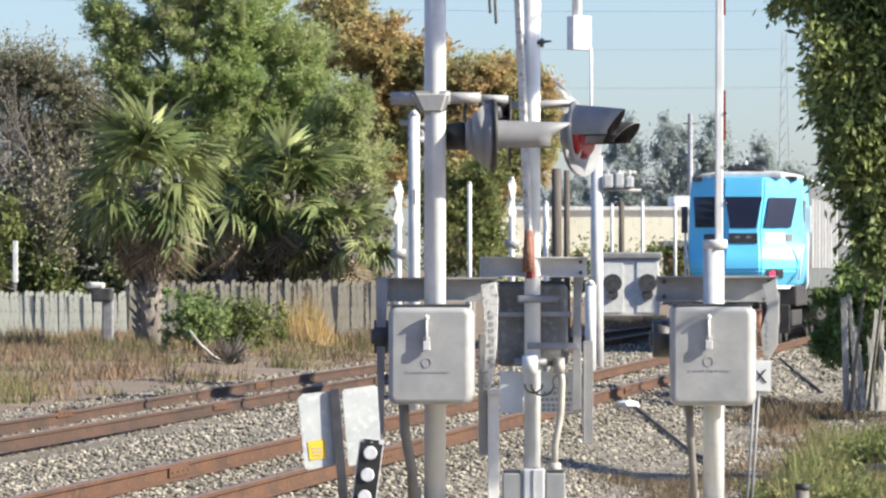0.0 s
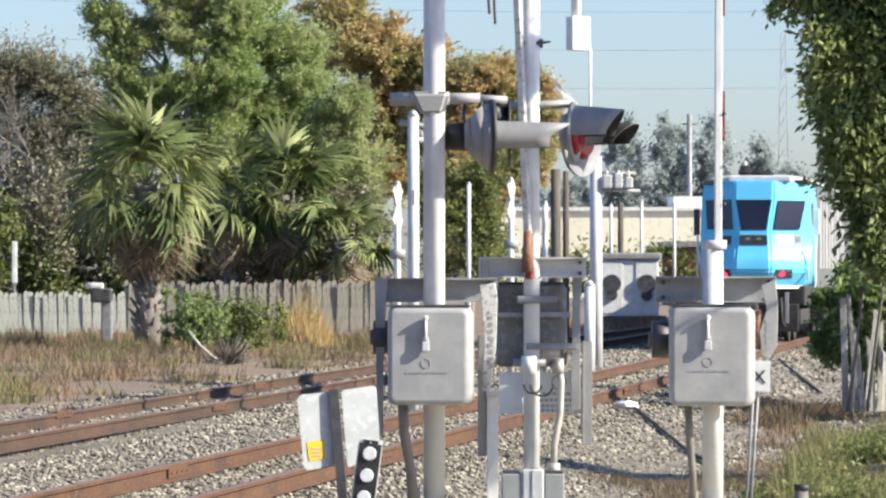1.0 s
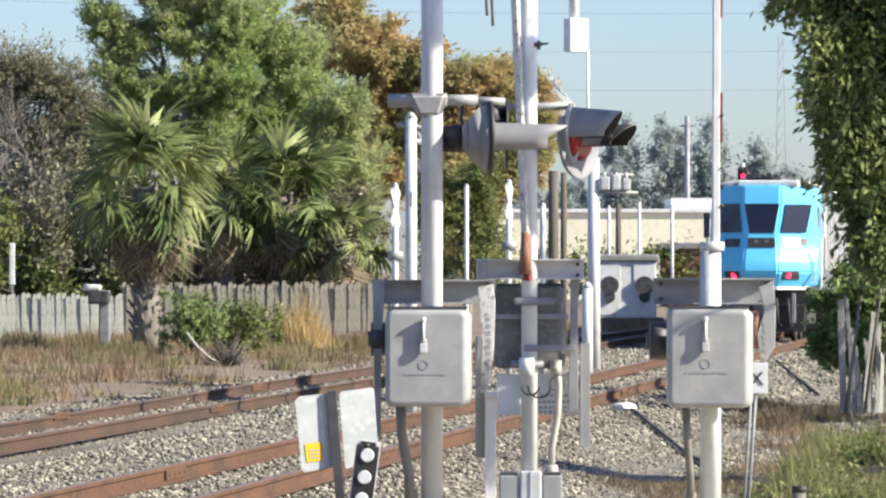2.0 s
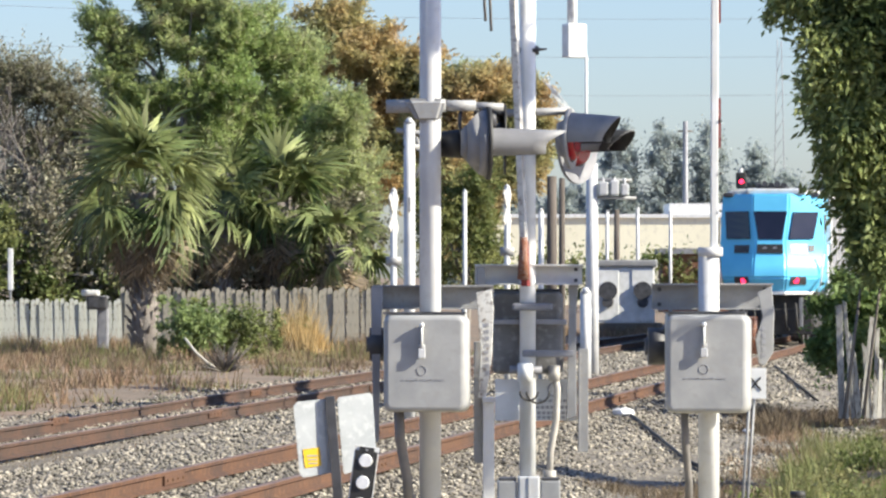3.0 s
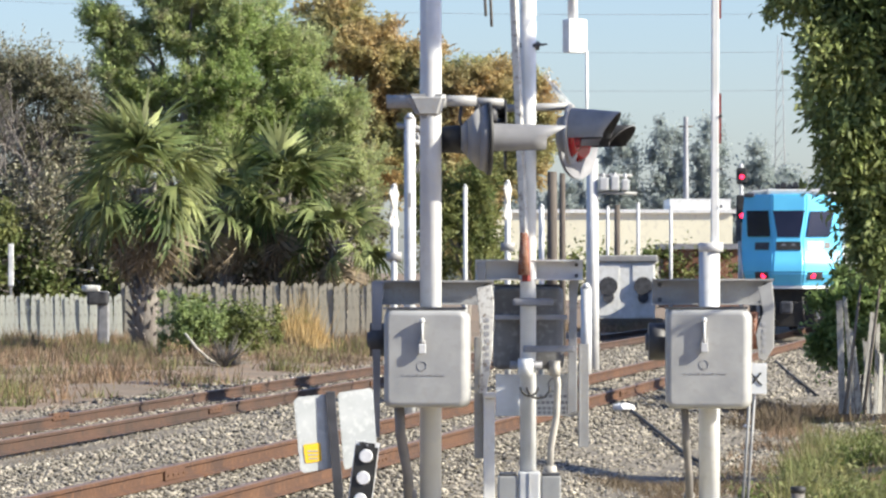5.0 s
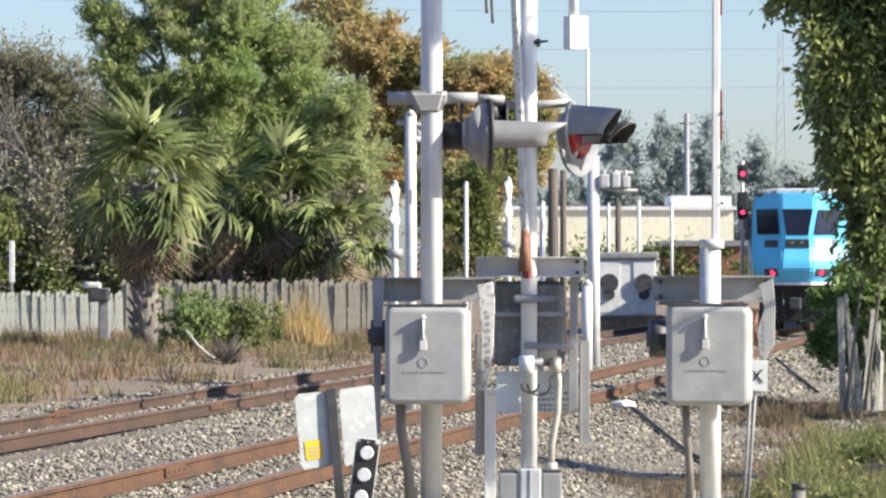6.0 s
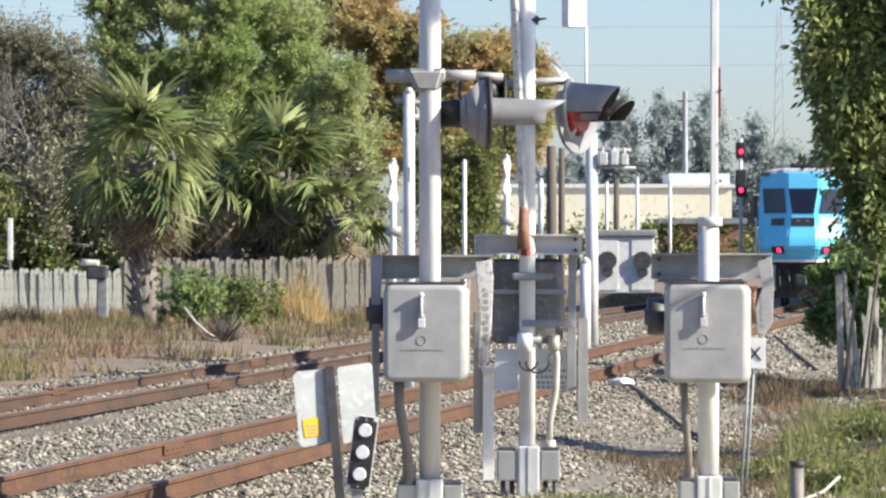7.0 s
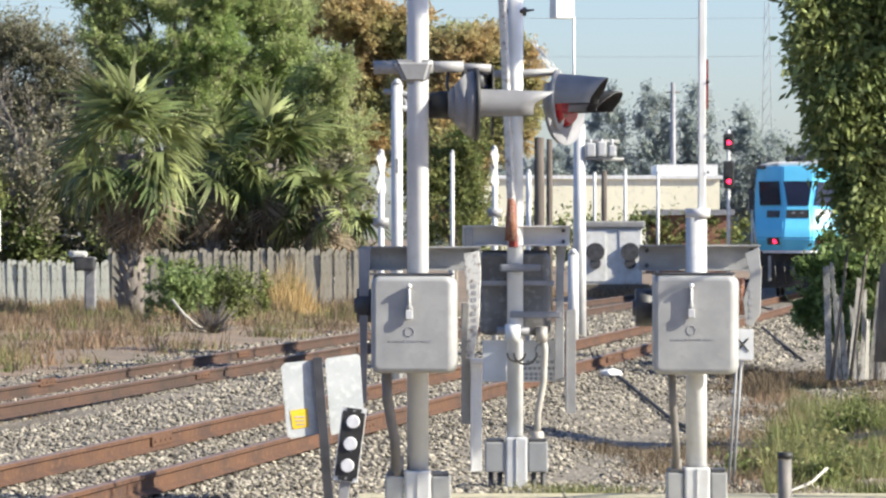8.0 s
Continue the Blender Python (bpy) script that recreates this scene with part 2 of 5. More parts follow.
def tree(name, base, height, lobes, n_leaf, size, material, label, r=0.25, lean=0.0, droop=0.0, clump=(0.5, 1.1), per=26, bottom=-0.6, limbs=7, aspect=0.45, spray=None):
    """Tapered trunk and limbs that reach into lobes of clumped leaves; lobes: (x, y, z, ex, ey, ez) from the base."""
    t = thing(name, base, label, "tree")
    bm = bmesh.new()
    top = Vector((lean, 0, height * 0.5))
    rod(bm, (0, 0, -0.5), top * 0.5 + Vector((0.1, 0, 0)), r, r * 0.75, 10)
    rod(bm, top * 0.5 + Vector((0.1, 0, 0)), top, r * 0.75, r * 0.5, 10)
    for i in range(limbs):
        x, y, z, ex, ey, ez = lobes[i % len(lobes)]
        end = Vector((x + rng.uniform(-0.6, 0.6) * ex, y + rng.uniform(-0.6, 0.6) * ey, z + rng.uniform(-0.4, 0.7) * ez))
        a = top * rng.uniform(0.55, 1.0)
        mid = a.lerp(end, 0.5) + Vector((0, 0, 0.12 * height * rng.random()))
        rod(bm, a, mid, r * 0.4, r * 0.22, 7)
        rod(bm, mid, end, r * 0.22, r * 0.06, 6)
    part("trunk", bm, BARK, t)
    if spray:
        length, rise, per_twig = spray
        lobes = boughs(lobes, 13, 0.2, 0.42)
        v, f = sprays(lobes, n_leaf // per_twig, per_twig, length, size, rise)
        raw("crown", v, f, material, t)
        return t
    c, rr = [], []
    for x, y, z, ex, ey, ez in lobes:
        k = max(6, int(per * ex * ez / (clump[1] ** 2 * 4)))
        a, b = clumps(k, (x, y, z), (ex, ey, ez), clump[0], clump[1], bottom)
        c += a
        rr += b
    v, f = leaves(c, rr, n_leaf, size, aspect, droop)
    raw("crown", v, f, material, t)
    return t


def line_x(y, off=0.0):
    """X of a line beside the near track's centre at depth y."""
    return -2.91 + 0.149 * (y - 34.5) + off / 0.989


# ---- ground ----
def terrain(x, y):
    """Height: 0 at the rail heads, a ballast shoulder and shallow ditch on one side, a dry bank beyond the far track."""
    o = (x - line_x(y)) * 0.989
    z = -0.205
    if o > 1.3:
        z -= 0.30 * min(1, (o - 1.3) / 1.9)
        if o > 5:
            z += 0.35 * min(1, (o - 5) / 2.5)
        near = min(1, max(0, (38 - y) / 4.5))
        if o > 2.2:
            z += (-0.06 - z) * near * min(1, (o - 2.2) / 1.2)
    if o < -3.0:
        z -= 0.09 * min(1, max(0, (66 - y) / 15)) * min(1, (-3.0 - o) / 0.8)
    if o < -7.2:
        z += 0.12 * min(1, (-7.2 - o) / 4.0)
    return z


def ground():
    ys = [-40, 0, 15, 22, 26, 28, 29, 30, 30.6, 31.2] + [32 + i * 0.8 for i in range(40)] + [65 + i * 2 for i in range(50)] + [170, 200, 260, 400, 800, 1500, 4000]
    rel = [-3000, -600, -150, -60, -35, -25, -18, -14, -11.5, -10, -9, -8, -7.4, -7, -6.5, -5, -3.5, -2.6, -2, -1, 0, 1, 1.9, 2.4, 3, 3.6, 4.2, 5, 6, 8, 12, 20, 40, 100, 400, 3000]
    bm = bmesh.new()
    grid = []
    for y in ys:
        rowv = []
        for o in rel:
            x = line_x(min(max(y, 20), 400)) + o
            far = abs(o) > 50 or y > 180
            z = terrain(x, y) + (0 if far else noise.noise((x * 0.7, y * 0.4, 0)) * (0.12 if o < -8 or o > 4.5 else 0.012))
            rowv.append(bm.verts.new((x, y, z)))
        grid.append(rowv)
    for i in range(len(ys) - 1):
        for j in range(len(rel) - 1):
            f = bm.faces.new((grid[i][j], grid[i][j + 1], grid[i + 1][j + 1], grid[i + 1][j]))
            f.material_index = 1 if -7.4 <= rel[j] < 5 and 30 < ys[i] < 200 else 0
    g = put("ground", bm, [DRY, BALLAST], smooth=True)
    tagged(g, "dry grassy soil with a grey ballast bed under two tracks", "ground", kind="structure")


RAIL = [(-0.075, -0.172), (0.075, -0.172), (0.075, -0.16), (0.012, -0.135), (0.012, -0.05), (0.037, -0.04), (0.037, -0.006), (0.03, 0), (-0.03, 0), (-0.037, -0.006), (-0.037, -0.04), (-0.012, -0.05), (-0.012, -0.135), (-0.075, -0.16)]


def rail(parent, off, y0, y1):
    bm = bmesh.new()
    ends = []
    steps = 24
    for i in range(steps + 1):
        y = y0 + (y1 - y0) * i / steps
        z = 0.012 * math.sin(y * 0.31 + off) - (0.12 if off < -5 else 0.08) * min(1, max(0, (66 - y) / 15)) * (off < -3)
        ends.append([bm.verts.new((line_x(y, off + u), y, w + z)) for u, w in RAIL])
    n = len(RAIL)
    for p, q in zip(ends[:-1], ends[1:]):
        for k in range(n):
            f = bm.faces.new((p[k], p[(k + 1) % n], q[(k + 1) % n], q[k]))
            f.material_index = 1 if k in (6, 7, 8) else 0
    bm.faces.new(ends[0])
    bm.faces.new(list(reversed(ends[-1])))
    bmesh.ops.recalc_face_normals(bm, faces=bm.faces)
    part("rail", bm, [RUST if off > -3 else DARKRUST, RAILTOP], parent)


def tracks():
    joints = {0: (41.5, 53.5, 66), -5.0: (58, 72)}
    for off, label in ((0, "near railway track with rusty brown rails on ballast"), (-5.0, "second railway track with rusty rails beside dry bank")):
        t = thing("railway_track", (0, 0, 0), label, "railway track", "two tracks", "structure")
        for s in (-0.7545, 0.7545):
            rail(t, off + s, 24, 420)
            for y in joints[off]:
                y += 3.0 * (s > 0)
                bm = bmesh.new()
                for u in (-0.026, 0.026):
                    box(bm, u - 0.013, u + 0.013, -0.46, 0.46, -0.145, -0.045, 0.006)
                for k in range(4):
                    rod(bm, (-0.055, -0.36 + 0.24 * k, -0.095), (0.055, -0.36 + 0.24 * k, -0.095), 0.016, seg=6)
                bmesh.ops.transform(bm, matrix=pose(line_x(y, off + s), y, 0.0, 0, 0, -8.47), verts=bm.verts)
                part("joint_bar", bm, RUST, t, "bolted rusty joint bar")


ground()
tracks()


# ---- pavement ----
def pavement():
    t = thing("pavement", (0, 0, 0), "pale yellowish concrete footpath beside the crossing", "pavement", kind="structure")
    bm = bmesh.new()
    for i in range(8):
        x = -0.5 + i * 1.5
        box(bm, x + 0.006, x + 1.494, 26.4, 30.75, -0.35, 0.03, 0.012)
    part("slab", bm, CONCRETE, t)


pavement()

BLACK = mat("black paint", (0.015, 0.015, 0.016), (0.03, 0.03, 0.03), 8, 0.6)
YELLOW = mat("yellow sticker", (0.75, 0.50, 0.02), (0.70, 0.45, 0.02), 8, 0.5)
SIGNBACK = mat("bare aluminium sheet", (0.47, 0.49, 0.50), (0.39, 0.41, 0.42), 6, 0.45, 0, 0.04, fine=25, c=(0.52, 0.54, 0.54))
LAMPGREY = mat("lamp housing paint", (0.235, 0.235, 0.245), (0.18, 0.18, 0.19), 6, 0.55, 0, 0.04)
REFLECT = mat("white reflector", (0.78, 0.78, 0.80), (0.68, 0.68, 0.70), 30, 0.3)
LENS = mat("red lens", (0.35, 0.01, 0.02), (0.28, 0.01, 0.015), 12, 0.15)
CONDUIT = mat("grey conduit", (0.20, 0.18, 0.165), (0.14, 0.13, 0.12), 8, 0.6, 0, 0.1)
PALE = mat("pale conduit", (0.47, 0.44, 0.395), (0.36, 0.335, 0.30), 8, 0.6)
# darker greys than on the other two gate cases
DARKCASE = mat("darker case paint", (0.12, 0.115, 0.11), (0.185, 0.178, 0.17), 4, 0.6, 0, 0.1, fine=18, c=(0.25, 0.245, 0.235))
FAINT = mat("faint print", (0.27, 0.27, 0.28), (0.3, 0.3, 0.31), 20, 0.6)
INK = mat("faded print", (0.28, 0.28, 0.30), (0.36, 0.36, 0.38), 20, 0.6)
STAIN = mat("rust stain", (0.16, 0.05, 0.025), (0.25, 0.10, 0.05), 14, 0.8, 0, 0.2, c=(0.4, 0.35, 0.32))
CHIPPED = mat("chipped white paint", (0.62, 0.61, 0.58), (0.50, 0.48, 0.45), 9, 0.6, 0, 0.1, fine=28, c=(0.22, 0.19, 0.17))
SPIKE = mat("dry spiky leaves", (0.11, 0.095, 0.08), (0.19, 0.17, 0.15), 5, 0.9)
OLDWOOD = mat("old grey boards", (0.50, 0.49, 0.46), (0.33, 0.32, 0.30), 4, 0.9, 0, 0.4, c=(0.16, 0.145, 0.13), stretch=(1, 1, 0.25))
# brown scrub taken darker, so shade in the verge hollow is partly its colour
SCRUB = leafy("dry brown scrub with shade", (0.12, 0.092, 0.06), (0.20, 0.15, 0.098), 0.8, through_light=0.2, island=0.5)
GOLD = leafy("golden weeds", (0.52, 0.37, 0.17), (0.42, 0.32, 0.17), 0.8, island=0.4)
POLEWOOD = mat("dark creosoted wood", (0.085, 0.07, 0.06), (0.13, 0.11, 0.095), 4, 0.9, 0, 0.5, stretch=(1, 1, 0.2))
RUBBER = mat("black cable", (0.03, 0.03, 0.03), (0.05, 0.045, 0.04), 8, 0.7)


# ---- crossing equipment ----
def padlock(parent, x, y, z):
    bm = bmesh.new()
    prof = [(0.03, 0.175), (-0.015, 0.165), (-0.021, 0.15), (-0.024, 0.08), (-0.017, 0.03), (-0.024, 0.015), (-0.024, -0.03), (0.03, -0.05)]
    f = bm.faces.new([bm.verts.new((x - 0.006, y + u, z + w)) for u, w in prof])
    r = bmesh.ops.extrude_face_region(bm, geom=[f])
    bmesh.ops.translate(bm, vec=(0.012, 0, 0), verts=[v for v in r["geom"] if isinstance(v, bmesh.types.BMVert)])
    bmesh.ops.recalc_face_normals(bm, faces=bm.faces)
    rod(bm, (x, y - 0.01, z + 0.165), (x, y - 0.032, z + 0.165), 0.013, seg=10)
    h = part("hasp", bm, STEEL, parent, "steel hasp blade")
    bm = bmesh.new()
    rod(bm, (x, y - 0.027, z + 0.165), (x, y - 0.027, z + 0.01), 0.008, seg=8)
    bmesh.ops.create_uvsphere(bm, u_segments=12, v_segments=8, radius=0.017, matrix=pose(x, y - 0.03, z + 0.168))
    part("hasp_rod", bm, WHITE, h, "pale rod with a round knob")
    bm = bmesh.new()
    box(bm, x - 0.024, x + 0.024, y - 0.038, y - 0.014, z - 0.045, z + 0.015, 0.006)
    tube(bm, [(x - 0.016, y - 0.026, z + 0.01), (x - 0.016, y - 0.026, z + 0.04), (x + 0.016, y - 0.026, z + 0.04), (x + 0.016, y - 0.026, z + 0.01)], 0.005, 6)
    part("padlock", bm, ALU, h, "small brass and steel padlock")


def gate_case(parent, x0, x1, y0, y1, z0, z1, front=True, paint=None):
    paint = paint or CASE
    bm = bmesh.new()
    box(bm, x0 + 0.012, x1 - 0.028, y0 + 0.07, y1, z0 + 0.012, z1, 0.03)
    body = part("case_body", bm, paint, parent, "grey painted gate mechanism case")
    bm = bmesh.new()
    vs = box(bm, x0 + 0.004, x1 - 0.004, y0, y0 + 0.075, z0, z1 - 0.012, 0)
    for v in vs:
        if v.co.y < y0 + 0.01:
            v.co.x += 0.003 if v.co.x < (x0 + x1) / 2 else -0.035
            v.co.z += 0.005 if v.co.z < (z0 + z1) / 2 else -0.004
    bmesh.ops.bevel(bm, geom=[e for e in bm.edges if abs(e.verts[0].co.y - e.verts[1].co.y) > 0.05], offset=0.052, segments=4, affect="EDGES", profile=0.5)
    bmesh.ops.bevel(bm, geom=[e for e in bm.edges if max(v.co.y for v in e.verts) < y0 + 0.01], offset=0.03, segments=4, affect="EDGES", profile=0.5)
    for f in bm.faces:
        f.smooth = f.calc_area() < 0.05
    door = part("case_door", bm, paint, parent, "grey case door with rounded edges")
    bm = bmesh.new()
    box(bm, x0 - 0.004, x1 - 0.03, y0 + 0.06, y0 + 0.085, z1 - 0.006, z1 + 0.008, 0.003)
    part("rim", bm, DARK, body, "dark lid rim")
    if front:
        cx = x0 + 0.25
        padlock(door, cx, y0, z1 - 0.245)
        bm = bmesh.new()
        for k in range(16):
            a, b = k * math.tau / 16, (k + 1) * math.tau / 16
            rod(bm, (cx + 0.03 * math.cos(a), y0 - 0.002, z1 - 0.37 + 0.03 * math.sin(a)), (cx + 0.03 * math.cos(b), y0 - 0.001, z1 - 0.37 + 0.03 * math.sin(b)), 0.0022, seg=6)
        part("emblem", bm, FAINT, door, "faint round emblem")
        bm = bmesh.new()
        for k in range(9):
            w = 0.012 + 0.012 * ((k * 7) % 3)
            box(bm, cx - 0.13 + k * 0.03, cx - 0.13 + k * 0.03 + w, y0 - 0.003, y0 + 0.002, z1 - 0.435, z1 - 0.425)
        part("lettering", bm, FAINT, door, "faded line of lettering")
    return body


def beam(parent, x0, x1, y, z0, z1, skin=None):
    bm = bmesh.new()
    box(bm, x0, x1, y + 0.1, y + 0.112, z0, z1)
    box(bm, x0, x1, y - 0.02, y + 0.1, z1 - 0.012, z1)
    box(bm, x0, x1, y - 0.0, y + 0.1, z0, z0 + 0.012)
    b = part("cross_beam", bm, skin or STEEL, parent, "galvanised channel beam")
    for x in (x0 + 0.05, x1 - 0.05):
        for z in (z0 + 0.035, z1 - 0.04):
            bm = bmesh.new()
            rod(bm, (x, y + 0.1, z), (x, y + 0.07, z), 0.016, seg=6)
            part("bolt", bm, DARK, b, "dark bolt head")


def hub(parent, x, y, z, r=0.11, w=0.055):
    bm = bmesh.new()
    rod(bm, (x - w, y, z), (x + w, y, z), r, seg=20)
    rod(bm, (x - w - 0.02, y, z), (x + w + 0.02, y, z), r * 0.45, seg=12)
    part("pivot_hub", bm, DARK, parent, "dark round pivot hub")


def plate(parent, pts, y, thick, material, label, name="gate_arm_plate"):
    """A flat steel plate: outline in x and z, at depth y."""
    bm = bmesh.new()
    f = bm.faces.new([bm.verts.new((x, y, z)) for x, z in pts])
    r = bmesh.ops.extrude_face_region(bm, geom=[f])
    bmesh.ops.translate(bm, vec=(0, thick, 0), verts=[v for v in r["geom"] if isinstance(v, bmesh.types.BMVert)])
    bmesh.ops.recalc_face_normals(bm, faces=bm.faces)
    bmesh.ops.bevel(bm, geom=list(bm.edges), offset=0.004, segments=1, affect="EDGES")
    return part(name, bm, material, parent, label)


def base(parent, half, top, box_bottom=0.0):
    bm = bmesh.new()
    rod(bm, (0, 0, -0.35), (0, 0, top), 0.085, 0.078, 16)
    box(bm, -0.085, 0.085, -0.12, 0.12, -0.35, top, 0.015)
    box(bm, -0.004, 0.004, -0.127, -0.11, 0.0, top - 0.005)
    part("base_casting", bm, ALU, parent, "two-piece grey base casting")
    for s in (-1, 1):
        bm = bmesh.new()
        a, b = sorted((s * 0.09, s * half))
        box(bm, a, b, -0.11, 0.10, box_bottom, top - 0.035, 0.012)
        j = part("junction_box", bm, CASE, parent, "grey junction box on the base")
        bm = bmesh.new()
        box(bm, a + 0.01, b - 0.01, -0.10, 0.09, top - 0.035, top - 0.01, 0.008)
        part("lid", bm, DARK, j, "dark lid")
        if box_bottom > 0:
            bm = bmesh.new()
            for u in (0.3, 0.75):
                rod(bm, (a + (b - a) * u, -0.04, -0.3), (a + (b - a) * u, -0.04, box_bottom + 0.01), 0.02, seg=8)
            part("conduit_stub", bm, DARK, j, "dark conduit stubs")


def lamp_head(parent, x, y, z, turn, disc=0.24, tip=0.44, cone=True, r0=0.1, r1=0.09, sweep=290, skin=None, dark_rings=0):
    """Flashing-light unit whose lens faces local +x, turned about the upright."""
    m = pose(x, y, z, 0, 0, turn)

    def place(bm, name, material, par, label):
        bmesh.ops.transform(bm, matrix=m, verts=bm.verts)
        return part(name, bm, material, par, label)
    bm = bmesh.new()
    rod(bm, (-0.02, 0, 0), (0.008, 0, 0), disc, seg=36)
    back = place(bm, "background_disc", skin or BLACK, parent, "round background disc")
    bm = bmesh.new()
    if cone:
        rod(bm, (-0.075, 0, 0), (-0.02, 0, 0), disc * 0.84, disc * 0.95, 28)
        rod(bm, (-0.15, 0, 0), (-0.075, 0, 0), 0.12, disc * 0.84, 28)
        rod(bm, (-0.185, 0, 0), (-0.15, 0, 0), 0.08, 0.12, 20)
    else:
        rod(bm, (-0.1, 0, 0), (-0.013, 0, 0), 0.13, 0.17, 24)
    place(bm, "housing", LAMPGREY, back, "grey tapered lamp housing")
    bm = bmesh.new()
    rod(bm, (0.009, 0, 0), (0.05, 0, 0), r0 * 0.92, r0 * 0.7, 24)
    place(bm, "lens", LENS, back, "dark red lens")
    bm = bmesh.new()
    n, rings = 22, []
    for k in range(5):
        u = k / 4
        for inner in (0, 1):
            ring = []
            for i in range(n + 1):
                a = radians(90 - sweep / 2 + sweep * i / n)
                cut = tip * u * (0.72 + 0.28 * max(0, math.sin(a)))
                r = (r0 + (r1 - r0) * u) - 0.006 * inner
                ring.append(bm.verts.new((0.009 + cut, r * math.cos(a), r * math.sin(a))))
            rings.append(ring)
    for k in range(4):
        for inner in (0, 1):
            p, q = rings[k * 2 + inner], rings[k * 2 + 2 + inner]
            for i in range(n):
                f = bm.faces.new((p[i], p[i + 1], q[i + 1], q[i]))
                f.material_index, f.smooth = (1 if k >= 4 - dark_rings else inner), True
    p, q = rings[8], rings[9]
    for i in range(n):
        bm.faces.new((p[i], p[i + 1], q[i + 1], q[i]))
    bmesh.ops.recalc_face_normals(bm, faces=bm.faces)
    place(bm, "visor", [LAMPGREY, BLACK], back, "grey tunnel visor, black inside")
    return back


def striped_arm(parent, a, b, w, d, bands):
    """Raised gate arm: white box tube from a to b with red bands given as fractions of its length."""
    a, b = Vector(a), Vector(b)
    q = (b - a).to_track_quat("Z", "Y").to_matrix().to_4x4()
    L = (b - a).length
    bm = bmesh.new()
    box(bm, -w / 2, w / 2, -d / 2, d / 2, 0, L, 0.008)
    bmesh.ops.transform(bm, matrix=Matrix.Translation(a) @ q, verts=bm.verts)
    arm = part("gate_arm", bm, CHIPPED if bands else WHITE, parent, "white raised gate arm with red bands")
    for lo, hi in bands:
        bm = bmesh.new()
        box(bm, -w / 2 - 0.002, w / 2 + 0.002, -d / 2 - 0.002, d / 2 + 0.002, L * lo, L * hi, 0.008)
        bmesh.ops.transform(bm, matrix=Matrix.Translation(a) @ q, verts=bm.verts)
        part("red_band", bm, RED, arm, "red reflective band")
    return arm


def letter_bars(parent, x, y, z, n, step, w, h):
    bm = bmesh.new()
    for k in range(n):
        zz = z - k * step
        box(bm, x - w / 2 * (1 - 0.3 * (k % 2)), x + w / 2, y - 0.003, y + 0.002, zz - h / 2, zz + h / 2)
    part("lettering", bm, INK, parent, "column of worn lettering")


